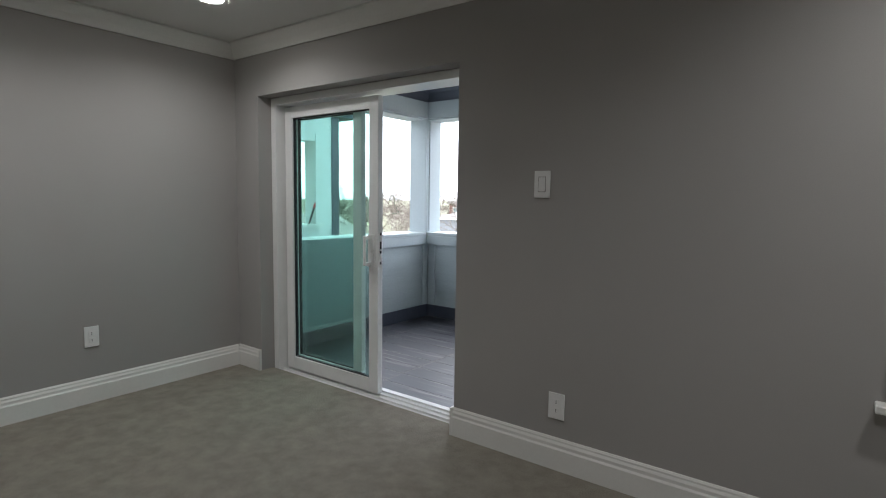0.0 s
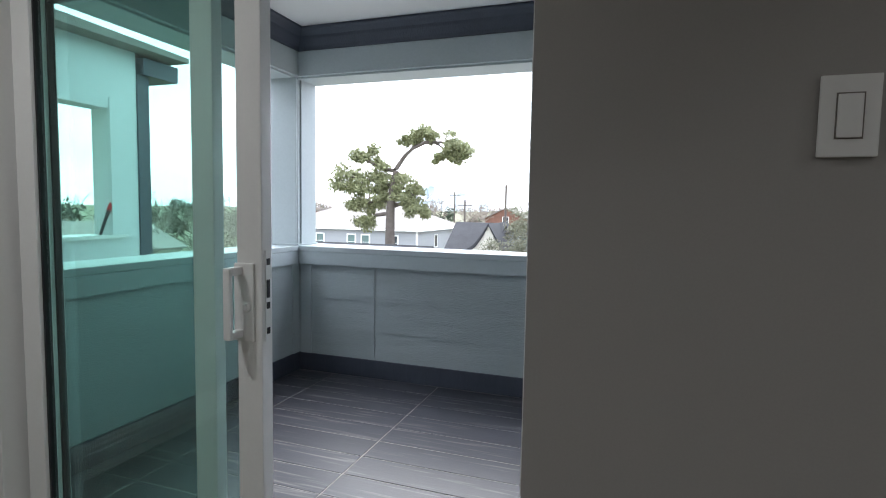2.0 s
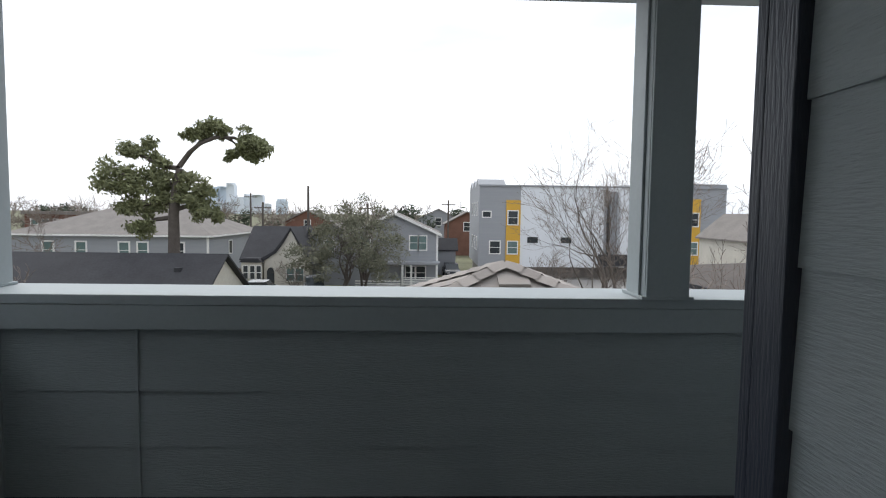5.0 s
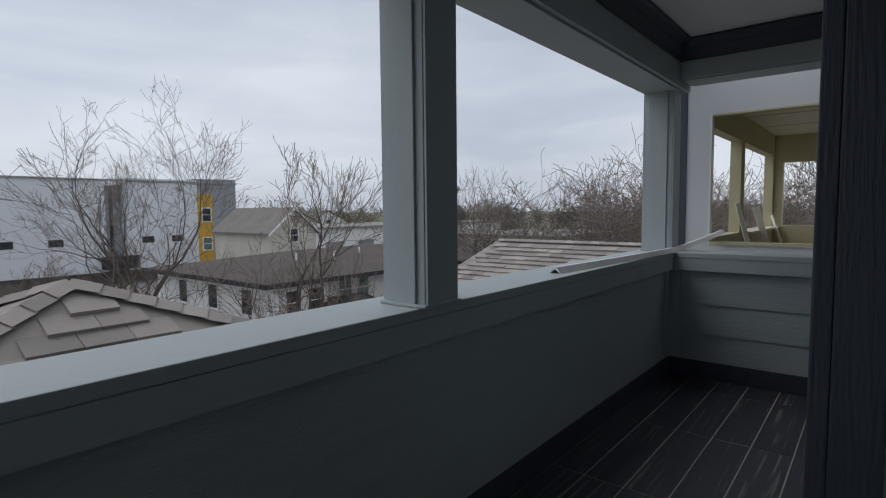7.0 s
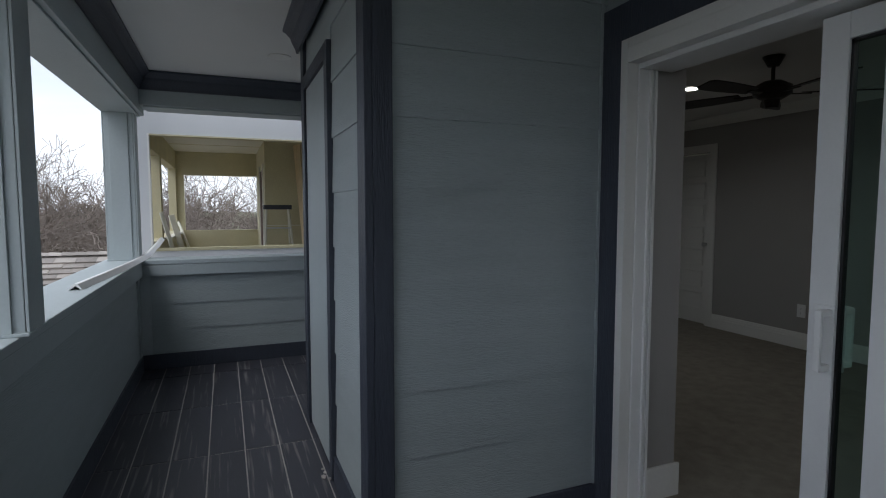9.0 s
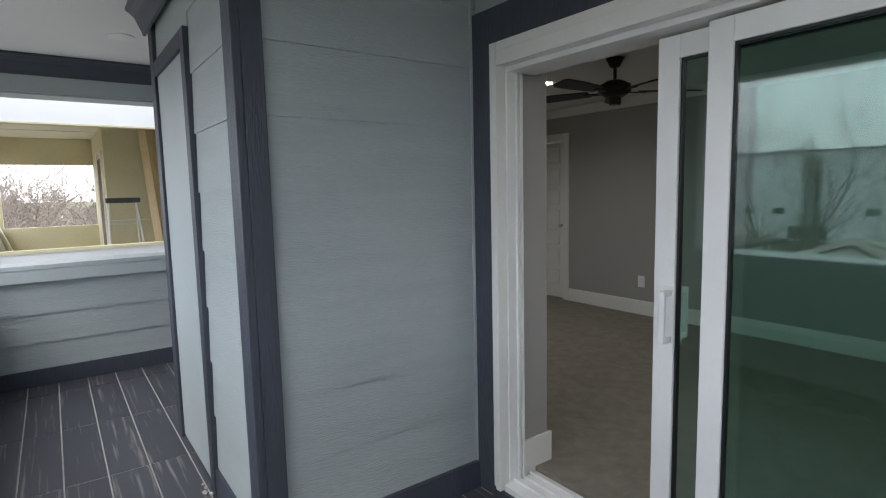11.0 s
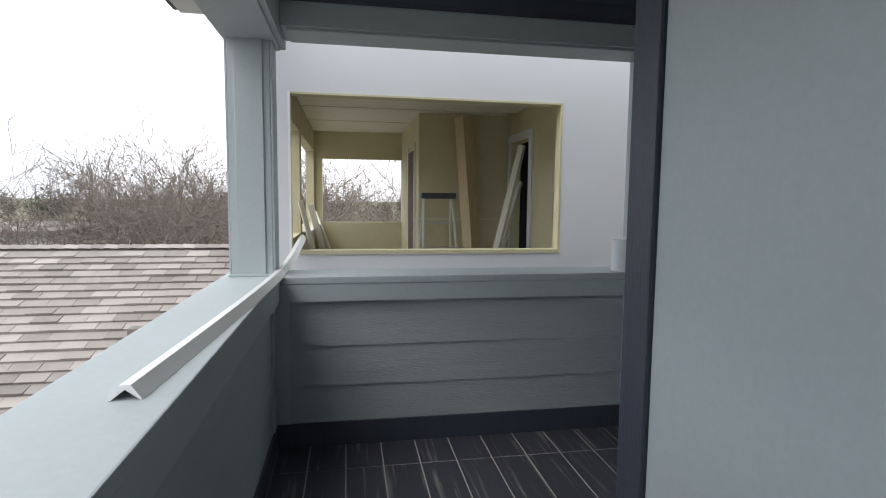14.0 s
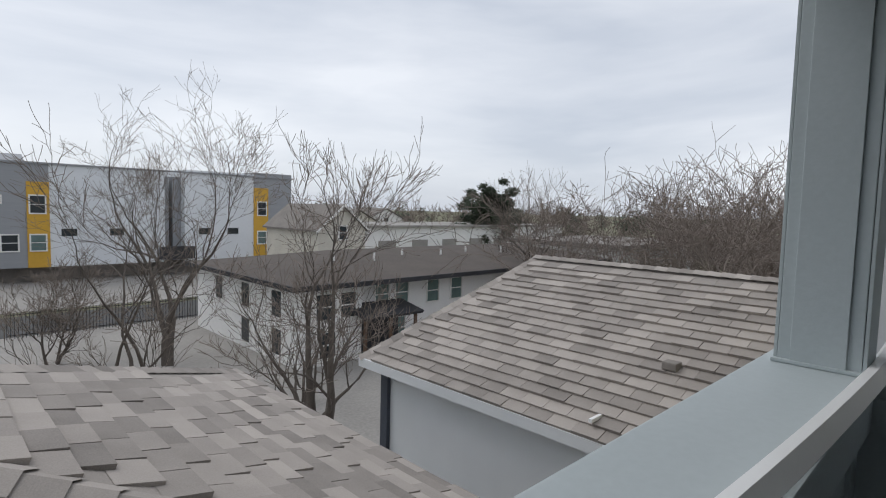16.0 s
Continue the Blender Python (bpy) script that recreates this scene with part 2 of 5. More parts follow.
def part(name, bm, material, parent, label="", smooth=False):
    return tagged(under(new(name, mesh_of(name, bm, material, smooth)), parent), label)


def solid(name, bm, material, label, category="", kind="structure", group="", smooth=False):
    return tagged(new(name, mesh_of(name, bm, material, smooth)), label, category or name.split("_")[0], group, kind)


def bx(*a, bevel=0.0):
    return box(bmesh.new(), *a, bevel=bevel)


def wall_with_holes(bm, axis, a0, a1, z0, z1, t0, t1, holes):
    """A wall along x or y from a0 to a1, thickness t0..t1, with rectangular holes (h0, h1, z0, z1) that go right through."""
    def put(u0, u1, v0, v1):
        if u1 - u0 > 1e-4 and v1 - v0 > 1e-4:
            box(bm, u0, u1, t0, t1, v0, v1) if axis == "x" else box(bm, t0, t1, u0, u1, v0, v1)
    cur = a0
    for h0, h1, b0, b1 in sorted(holes):
        put(cur, h0, z0, z1)
        put(h0, h1, z0, b0)
        put(h0, h1, b1, z1)
        cur = h1
    put(cur, a1, z0, z1)
    return bm


FL = -0.08      # balcony floor
CAP = 0.935      # top of the parapet
YF, XL, XR = 2.70, -2.34, 3.61   # inner faces of the parapets
YW = 0.30       # outer face of the house wall
BEAM, CEIL = 2.245, 2.60
GROUND = -6.4

# ---- bedroom ----
solid("floor", bx(-2.25, 3.9, -3.45, 0.10, -0.12, 0.028), M_CARPET, "beige-grey looped pile carpet over the whole room", "carpet")
bm = wall_with_holes(bmesh.new(), "x", -2.25, 3.9, -0.02, 2.44, 0.0, YW - 0.02, [(-1.77, 0.034, -0.02, 2.05), (1.92, 3.1, 0.66, 1.98)])
solid("wall_north", bm, M_WALL, "taupe painted wall with the sliding door opening", "wall")
solid("wall_return", bx(0.006, 0.034, 0.0005, 0.19, 0.0, 2.05), M_WALL, "taupe painted return of the wall at the sliding door", "wall")
solid("wall_west", bx(-2.25, -2.05, -3.45, 0.0, 0.0, 2.44), M_WALL, "plain taupe painted bedroom wall", "wall")
bm = wall_with_holes(bmesh.new(), "x", -2.05, 3.7, 0.0, 2.44, -3.45, -3.25, [(2.75, 3.55, 0.0, 2.05)])
solid("wall_south", bm, M_WALL, "taupe painted wall with a white door", "wall")
solid("wall_east", bx(3.7, 3.9, -3.45, 0.0, 0.0, 2.44), M_WALL, "plain taupe painted bedroom wall", "wall")
solid("ceiling", bx(-2.25, 3.9, -3.45, 0.0, 2.44, 2.60), M_CEIL, "white flat painted bedroom ceiling", "ceiling")

CROWN = [(0.0, -0.10), (0.012, -0.10), (0.02, -0.085), (0.035, -0.06), (0.06, -0.035), (0.075, -0.02), (0.085, -0.012), (0.085, 0.0), (0.0, 0.0)]
BASEP = [(0, 0), (0.018, 0), (0.018, 0.105), (0.013, 0.115), (0.013, 0.13), (0.008, 0.142), (0.008, 0.150), (0.003, 0.160), (0, 0.160)]


def run(profile, axis, a, b, at, z, sign):
    return prism(bmesh.new(), [(at + sign * p, z + q) for p, q in profile], axis, a, b)


for args in (("x", -2.05, 3.7, -0.003, 2.438, -1), ("x", -2.05, 3.7, -3.247, 2.438, 1), ("y", -3.25, 0.0, -2.047, 2.438, 1), ("y", -3.25, 0.0, 3.697, 2.438, -1)):
    solid("crown_moulding", run(CROWN, *args), M_TRIM, "white painted crown moulding under the ceiling", "trim")
for args in (("x", -2.05, -1.772, -0.002, 0.026, -1), ("x", 0.006, 3.7, -0.002, 0.026, -1), ("x", -2.05, 2.66, -3.248, 0.026, 1), ("x", 3.64, 3.7, -3.248, 0.026, 1),
             ("y", -3.25, -0.02, -2.048, 0.026, 1), ("y", -3.25, -0.02, 3.698, 0.026, -1)):
    solid("baseboard", run(BASEP, *args), M_TRIM, "tall white baseboard with a moulded top", "trim")
solid("baseboard", bx(-1.785, -1.7715, -0.02, 0.108, 0.0, 0.184), M_TRIM, "white baseboard return beside the sliding door", "trim")
solid("baseboard", bx(-0.008, 0.0055, -0.02, 0.19, 0.0, 0.184), M_TRIM, "white baseboard return beside the sliding door", "trim")


def downlight(x, y, z, lens, label):
    d = thing("recessed_downlight", (x, y, z), label, "ceiling light", "recessed ceiling lights")
    b = bmesh.new()
    for r0, r1, za, zb in ((0.092, 0.088, 0.0, -0.006), (0.088, 0.066, -0.006, -0.004)):
        cyl(b, (x, y, z + za), (x, y, z + zb), r0, r1, 32, caps=False)
    part("trim_ring", b, M_TRIM, d, smooth=True)
    part("lens", cyl(bmesh.new(), (x, y, z - 0.001), (x, y, z - 0.004), 0.066, seg=32), lens, d)


for lx, ly in DOWNLIGHTS:
    downlight(lx, ly, 2.439, M_GLOW, "round white recessed downlight, switched on, in the bedroom ceiling")


def wall_plate(name, x, z, y, axis, sign, rocker, label, category):
    """A cover plate on a wall; axis x: the wall runs along x at y."""
    p = thing(name, (x, y, z), label, category)
    def slab(w, h, d0, d1, dz=0.0, bevel=0.002):
        return bx(x - w / 2, x + w / 2, y + sign * d0, y + sign * d1, z - h / 2 + dz, z + h / 2 + dz, bevel=bevel) if axis == "x" else \
            bx(x + sign * d0, x + sign * d1, y - w / 2, y + w / 2, z - h / 2 + dz, z + h / 2 + dz, bevel=bevel)
    part("plate", slab(0.082, 0.128, 0.0, 0.007), M_VINYL, p)
    if rocker:
        # grey slab stands in for the shadow line round the rocker
        part("rocker_gap_shade", slab(0.0385, 0.0725, 0.0066, 0.0078, bevel=0.0), M_ROOFGREY_SHADE, p, "thin grey slab painted for shadow in the gap")
        part("rocker", slab(0.034, 0.068, 0.006, 0.011), M_VINYL, p)
    else:
        for dz in (0.021, -0.021):
            s = part("socket", slab(0.035, 0.030, 0.006, 0.009, dz), M_VINYL, p)
            for k in (-0.007, 0.007):
                part("slot", slab(0.003, 0.009, 0.0088, 0.0096, dz + 0.003, 0.0) if k < 0 else slab(0.0035, 0.006, 0.0088, 0.0096, dz - 0.006, 0.0), M_BLACK, s)


wall_plate("light_switch", 0.507, 1.408, -0.002, "x", -1, True, "white rocker light switch on the taupe wall", "light switch")
wall_plate("wall_outlet", 0.618, 0.343, -0.002, "x", -1, False, "white double power outlet low on the wall", "outlet")
wall_plate("wall_outlet", -2.048, 0.446, -1.03, "y", 1, False, "white double power outlet low on the wall", "outlet")
wall_plate("wall_outlet", 1.62, 0.40, -3.248, "x", 1, False, "white double power outlet on the far bedroom wall", "outlet")

# bedroom door
door = thing("door_1", (2.75, -3.3, 0), "closed white panelled interior door with moulded casing", "door", kind="structure")
part("leaf", bx(2.76, 3.54, -3.36, -3.31, 0.01, 2.04, bevel=0.003), M_TRIM, door)
for i in range(7):
    z0 = 0.2 + i * 0.262
    b = bx(2.87, 3.43, -3.31, -3.300, z0, z0 + 0.2)
    bmesh.ops.inset_individual(b, faces=[f for f in b.faces if f.normal.y > 0.5], thickness=0.03, depth=-0.008)
    part("panel", b, M_TRIM, door)
part("knob", cyl(bmesh.new(), (2.82, -3.31, 0.98), (2.82, -3.25, 0.98), 0.012, 0.026, 20), M_CHROME, door, "brushed metal knob", True)
b = bmesh.new()
for a in ((2.66, 2.75, 0, 2.14), (3.55, 3.64, 0, 2.14), (2.75, 3.55, 2.05, 2.14)):
    box(b, a[0], a[1], -3.248, -3.228, a[2], a[3], 0.004)
part("casing", b, M_TRIM, door)

# bedroom window onto the alcove of the balcony
win = thing("window_1", (2.5, 0, 0.66), "white framed window with a white stool and casing", "window", kind="structure")
b = bmesh.new()
for a in ((1.92, 1.97, 0.66, 1.98), (3.05, 3.1, 0.66, 1.98), (1.97, 3.05, 0.66, 0.71), (1.97, 3.05, 1.93, 1.98), (1.97, 3.05, 1.30, 1.34)):
    box(b, a[0], a[1], 0.16, 0.24, a[2], a[3])
part("window_frame", b, M_VINYL, win)
part("window_sill", bx(1.80, 3.22, -0.06, 0.16, 0.625, 0.655, bevel=0.006), M_TRIM, win)
b = bmesh.new()
for a in ((1.83, 1.92, 0.66, 2.07), (3.1, 3.19, 0.66, 2.07), (1.92, 3.1, 1.98, 2.07), (1.86, 3.16, 0.54, 0.624)):
    box(b, a[0], a[1], -0.022, -0.003, a[2], a[3], 0.004)
part("casing", b, M_TRIM, win)
for z0, z1 in ((0.71, 1.30), (1.34, 1.93)):
    o = part("pane", bx(1.97, 3.05, 0.195, 0.201, z0, z1), M_PANE, win)
    o.visible_shadow = False

# ceiling fan
fan = thing("ceiling_fan", (0.75, -1.55, 2.44), "dark bronze ceiling fan with five blades, at rest", "ceiling fan")
fx, fy = 0.75, -1.55
b = bmesh.new()
cyl(b, (fx, fy, 2.437), (fx, fy, 2.37), 0.07, 0.035, 24)
part("canopy", b, M_FAN, fan, smooth=True)
part("downrod", cyl(bmesh.new(), (fx, fy, 2.37), (fx, fy, 2.26), 0.013), M_FAN, fan)
b = bmesh.new()
cyl(b, (fx, fy, 2.27), (fx, fy, 2.235), 0.06, 0.12, 28)
cyl(b, (fx, fy, 2.235), (fx, fy, 2.18), 0.12, 0.12, 28)
cyl(b, (fx, fy, 2.18), (fx, fy, 2.145), 0.12, 0.06, 28)
part("motor", b, M_FAN, fan, smooth=True)
part("switch_housing", cyl(bmesh.new(), (fx, fy, 2.145), (fx, fy, 2.09), 0.05, 0.04, 24), M_FAN, fan)
for k in range(5):
    rot = Matrix.Translation((fx, fy, 2.19)) @ pose(0, 0, 0, 0, 0, 20 + 72 * k) @ pose(0, 0, 0, 12)
    b = prism(bmesh.new(), [(0.2, -0.05), (0.45, -0.068), (0.62, -0.07), (0.66, -0.05), (0.66, 0.05), (0.62, 0.07), (0.45, 0.068), (0.2, 0.05)], "z", -0.004, 0.004)
    b.transform(rot)
    blade = part("blade", b, M_FAN, fan)
    b = bx(0.09, 0.24, -0.018, 0.018, -0.012, -0.004, bevel=0.002)
    b.transform(rot)
    part("bracket", b, M_FAN, blade)

# ---- sliding door ----
sl = thing("door_2", (-0.9, 0.16, 0), "white vinyl sliding glass door, slid half open, teal-tinted panes", "sliding door", kind="structure")
for nm, a in (("jamb", (-1.768, -1.715, 0.11, 0.292, -0.05, 2.048)), ("jamb", (-0.02, 0.032, 0.192, 0.292, -0.05, 2.048)), ("head", (-1.715, -0.02, 0.11, 0.292, 1.998, 2.048)),
              ("sill_track", (-1.715, -0.02, 0.11, 0.33, -0.075, 0.012))):
    part(nm, bx(*a, bevel=0.004), M_VINYL, sl)
for yy in (0.15, 0.205, 0.26):
    part("rail", bx(-1.715, -0.02, yy, yy + 0.006, 0.012, 0.026), M_VINYL, sl)
for xx, s in ((-1.715, 1), (-0.02, -1)):
    for yy in (0.2, 0.226):
        part("jamb_stop", bx(xx, xx + s * 0.012, yy, yy + 0.012, 0.012, 1.998), M_VINYL, sl)


def sash(name, x0, x1, y0, y1, label, w=0.066):
    s = part(name, bx(x0, x0 + w, y0, y1, 0.03, 1.985, bevel=0.005), M_VINYL, sl, label)
    s.name = name
    for a in ((x1 - w, x1, 0.03, 1.985), (x0 + w, x1 - w, 0.03, 0.125), (x0 + w, x1 - w, 1.905, 1.985)):
        part("sash_rail", bx(a[0], a[1], y0, y1, a[2], a[3], bevel=0.004), M_VINYL, s)
    b = bmesh.new()
    for a in ((x0 + w, x0 + w + 0.008, 0.125, 1.905), (x1 - w - 0.008, x1 - w, 0.125, 1.905), (x0 + w, x1 - w, 0.125, 0.133), (x0 + w, x1 - w, 1.897, 1.905)):
        box(b, a[0], a[1], (y0 + y1) / 2 - 0.011, (y0 + y1) / 2 + 0.011, a[2], a[3])
    part("gasket", b, M_BLACK, s)
    g = part("pane", bx(x0 + w - 0.005, x1 - w + 0.005, (y0 + y1) / 2 - 0.004, (y0 + y1) / 2 + 0.004, 0.12, 1.91), M_GLASS, s, "teal-tinted glass")
    g.visible_shadow = False
    return s


moving = sash("sliding_sash", -1.69, -0.742, 0.175, 0.22, "sliding sash, pushed open", 0.082)
fixed = sash("fixed_sash", -1.713, -0.955, 0.236, 0.278, "fixed outer sash", 0.08)
for yy, s in ((0.175, -1), (0.22, 1)):
    b = bmesh.new()
    box(b, -0.822, -0.798, yy + s * 0.046, yy + s * 0.06, 0.89, 1.085, 0.006)
    box(b, -0.828, -0.765, yy, yy + s * 0.008, 0.88, 1.095, 0.003)
    box(b, -0.822, -0.798, yy + s * 0.006, yy + s * 0.048, 0.89, 0.912, 0.004)
    box(b, -0.822, -0.798, yy + s * 0.006, yy + s * 0.048, 1.063, 1.085, 0.004)
    box(b, -0.79, -0.775, yy + s * 0.006, yy + s * 0.02, 0.965, 0.985, 0.003)
    part("handle", b, M_VINYL, moving, "white pull handle")
b = bx(-0.7425, -0.739, 0.187, 0.208, 0.88, 1.13)
part("latch_plate", b, M_VINYL, moving)
for z0 in (0.90, 0.97, 1.00, 1.09):
    part("latch", bx(-0.7395, -0.7375, 0.191, 0.204, z0, z0 + (0.05 if z0 > 0.99 and z0 < 1.05 else 0.018)), M_BLACK, moving)
# outside casing, white, stepped
b = bmesh.new()
for a in ((-1.85, -1.765, -0.02, 2.13), (0.004, 0.05, -0.02, 2.13), (-1.765, 0.004, 2.045, 2.13)):
    box(b, a[0], a[1], YW - 0.02, YW + 0.035, a[2], a[3], 0.004)
for a in ((-1.80, -1.74, -0.02, 2.085), (-0.014, 0.018, -0.02, 2.085), (-1.74, -0.014, 2.02, 2.085)):
    box(b, a[0], a[1], YW - 0.008, YW + 0.052, a[2], a[3], 0.003)
part("casing", b, M_TRIM, sl)

# ---- balcony: floor, ceiling, parapets, posts ----
bal = solid("floor_balcony", bx(XL - 0.3, XR + 0.3, YW - 0.2, YF + 0.28, FL - 0.25, FL - 0.0022), M_GROUT, "balcony floor of dark slate-look plank tiles with pale joints", "tiled floor")
solid("ceiling_balcony", bx(XL - 0.35, XR + 0.35, YW - 0.05, YF + 0.33, CEIL, CEIL + 0.15), M_CEIL, "white painted balcony ceiling", "ceiling")
bm = wall_with_holes(bmesh.new(), "x", XL - 0.3, XR + 0.3, FL - 0.25, CEIL, YW - 0.018, YW - 0.002, [(-1.80, 0.03, FL - 0.25, 2.07), (1.92, 3.1, 0.66, 1.98)])
house_wall = solid("wall_balcony_south", bm, M_SIDING, "grey horizontal siding on the house wall", "wall")


def parapet(name, axis, a0, a1, t0, t1, label):
    b = bx(a0, a1, t0, t1, FL - 0.3, CAP - 0.04) if axis == "x" else bx(t0, t1, a0, a1, FL - 0.3, CAP - 0.04)
    return solid(name, b, M_GREY, label, "parapet wall")


pf = parapet("wall_parapet_north", "x", XL - 0.28, XR + 0.27, YF + 0.012, YF + 0.25, "solid grey balcony parapet with siding boards and wide cap")
pw = parapet("wall_parapet_west", "y", YW, YF + 0.012, XL - 0.26, XL - 0.012, "solid grey balcony parapet with siding boards and wide cap")
pe = parapet("wall_parapet_east", "y", YW, YF + 0.012, XR + 0.012, XR + 0.25, "solid grey balcony parapet with siding boards and wide cap")
solid("parapet_cap", bx(XL - 0.30, XR + 0.29, YF - 0.04, YF + 0.285, CAP - 0.042, CAP, bevel=0.006), M_GREY, "wide light grey painted cap on the parapet", "parapet cap")
solid("parapet_cap", bx(XL - 0.295, XL + 0.027, YW + 0.02, YF - 0.042, CAP - 0.042, CAP, bevel=0.006), M_GREY, "wide light grey painted cap on the parapet", "parapet cap")
solid("parapet_cap", bx(XR - 0.04, XR + 0.285, YW + 0.02, YF - 0.042, CAP - 0.042, CAP, bevel=0.006), M_GREY, "wide light grey painted cap on the parapet", "parapet cap")


def board(parent, axis, a0, a1, z0, z1, face, sign, material=M_SIDING, top=0.004, low=0.012, name="siding_board"):
    """One lapped board: proud at its lower edge, thin at its upper edge."""
    pts = [(face, z0), (face + sign * low, z0), (face + sign * low, z0 + 0.006), (face + sign * top, z1), (face, z1)]
    return part(name, prism(bmesh.new(), pts, axis, a0, a1), material, parent)


for par, axis, a0, a1, face, sign in ((pf, "x", XL, XR, YF + 0.012, -1), (pw, "y", YW, YF, XL - 0.012, 1), (pe, "y", YW + 0.15, YF, XR + 0.012, -1)):
    for z0, z1 in ((0.055, 0.283), (0.28, 0.523), (0.52, 0.80)):
        board(par, axis, a0, a1, z0, z1, face, sign, low=0.013)
    def strip(nm, z0, z1, d, m, u0=a0, u1=a1):
        lo, hi = sorted((face, face + sign * d))
        return part(nm, bx(u0, u1, lo, hi, z0, z1, bevel=0.003) if axis == "x" else bx(lo, hi, u0, u1, z0, z1, bevel=0.003), m, par)
    strip("band", 0.79, CAP - 0.043, 0.048 if par is not pw else 0.036, M_GREY)
    strip("kickboard", FL, 0.062, 0.026, M_DARK)
    for u in (a0, a1 - 0.09) if par is not pf else (a0 + 0.03, a1 - 0.12):
        strip("corner_board", 0.062, 0.79, 0.022, M_GREY, u, u + 0.09)
part("joint_cover", bx(-1.662, -1.655, YF - 0.006, YF + 0.010, 0.065, 0.79), M_GREY, pf)


def post(x0, x1, y0, y1, label):
    p = thing("post", (x0, y0, CAP), label, "post", "balcony posts", "structure")
    part("shaft", bx(x0 + 0.012, x1 - 0.012, y0 + 0.012, y1 - 0.012, CAP + 0.002, BEAM + 0.02, bevel=0.004), M_GREY, p)
    for a in ((x0, x1, y0, y0 + 0.011), (x0, x1, y1 - 0.011, y1)):
        part("face_board", bx(a[0] + 0.015, a[1] - 0.015, a[2], a[3], CAP + 0.002, BEAM + 0.015, bevel=0.002), M_GREY, p)
    for a in ((x0, x0 + 0.011), (x1 - 0.011, x1)):
        part("side_board", bx(a[0], a[1], y0 + 0.05, y1 - 0.05, CAP + 0.002, BEAM + 0.015, bevel=0.002), M_GREY, p)
    part("foot_bead", bx(x0 - 0.004, x1 + 0.004, y0 - 0.004, y1 + 0.004, CAP + 0.001, CAP + 0.014, bevel=0.003), M_GREY, p)
    return p


post(0.442, 0.652, YF - 0.066, YF + 0.16, "square grey boxed-in balcony post on the parapet cap")
post(XL - 0.26, XL + 0.02, YF - 0.04, YF + 0.24, "square grey corner post on the parapet cap")
post(XR + 0.0, XR + 0.21, YF - 0.01, YF + 0.24, "square grey corner post on the parapet cap")
solid("end_wall", bx(XR - 0.01, XR + 0.26, YW, 0.42, CAP + 0.002, BEAM + 0.11), M_GREY, "grey pilaster at the end of the parapet", "wall")
solid("end_wall", bx(XL - 0.26, XL + 0.01, YW, 0.46, CAP + 0.002, BEAM + 0.11), M_GREY, "grey pilaster at the end of the parapet", "wall")
# beams round the openings
for a in ((XL - 0.27, XR + 0.27, YF - 0.06, YF + 0.26), (XL - 0.27, XL + 0.04, YW, YF - 0.062), (XR - 0.04, XR + 0.27, YW, YF - 0.062)):
    low = BEAM + 0.055 if a[0] > 3 else BEAM
    beam = solid("beam", bx(*a, low + 0.016, CEIL), M_GREY, "grey boxed beam over the balcony openings", "beam")
    part("soffit_board", bx(a[0] + 0.03, a[1] - 0.03, a[2] + 0.03, a[3] - 0.03, low, low + 0.0158, bevel=0.003), M_GREY, beam)
CR2 = [(0, -0.155), (0.014, -0.155), (0.02, -0.13), (0.045, -0.08), (0.05, -0.06), (0.08, -0.03), (0.10, -0.02), (0.10, -0.003), (0, -0.003)]
for args in (("x", XL + 0.04, XR - 0.04, YF - 0.062, CEIL, -1), ("y", YW, YF - 0.06, XL + 0.042, CEIL, 1), ("y", YW, YF - 0.06, XR - 0.042, CEIL, -1),
             ("x", XL, 0.16, YW + 0.016, CEIL, 1), ("x", 1.94, XR, YW + 0.016, CEIL, 1), ("x", 0.13, 1.94, 1.472, CEIL, 1), ("y", YW, 1.47, 0.158, CEIL, -1)):
    solid("crown_moulding_dark", run(CR2, *args), M_DARK, "charcoal crown moulding under the balcony ceiling", "trim")
for x, y in ((2.63, 1.53), (-1.0, 1.5)):
    downlight(x, y, CEIL - 0.001, M_TRIM, "round white recessed downlight, off, in the balcony ceiling")

# house wall boards and dark trims
for a0, a1, zs in ((XL, -1.95, None), (XL, 0.2, (2.29, 2.43))):
    zz = [0.06 + 0.28 * i for i in range(10)] if zs is None else list(zs)
    for z0, z1 in zip(zz, zz[1:]):
        board(house_wall, "x", a0, a1, z0, min(z1 + 0.003, CEIL), YW - 0.002, 1)
for a in ((-1.95, 0.195, 2.131, 2.29), (-1.95, -1.852, FL, 2.131), (0.052, 0.195, FL, 2.131), (XL, -1.95, FL, 0.062)):
    part("trim_board", bx(a[0], a[1], YW - 0.001, YW + 0.03, a[2], a[3], bevel=0.003), M_DARK, house_wall)
part("threshold", bx(-1.85, 0.047, YW - 0.03, YW + 0.05, FL, -0.02, bevel=0.004), M_DARK, house_wall)

# storage closet
CX0, CX1, CY = 0.18, 1.92, 1.44
bm = bmesh.new()
box(bm, CX0 + 0.012, CX1 - 0.012, YW, CY - 0.012, FL, CEIL)
closet = solid("wall_closet", bm, M_SIDING, "grey sided storage closet on the balcony with charcoal corner boards", "closet wall")
for i in range(9):
    z0 = 0.065 + 0.283 * i
    z1 = min(z0 + 0.286, CEIL)
    board(closet, "y", YW, CY - 0.085, z0, z1, CX0 + 0.012, -1)
    board(closet, "y", YW, CY - 0.10, z0, z1, CX1 - 0.012, 1)
    for a0, a1 in ((CX0 + 0.1, 0.945),):
        board(closet, "x", a0, a1, z0, z1, CY - 0.012, 1)
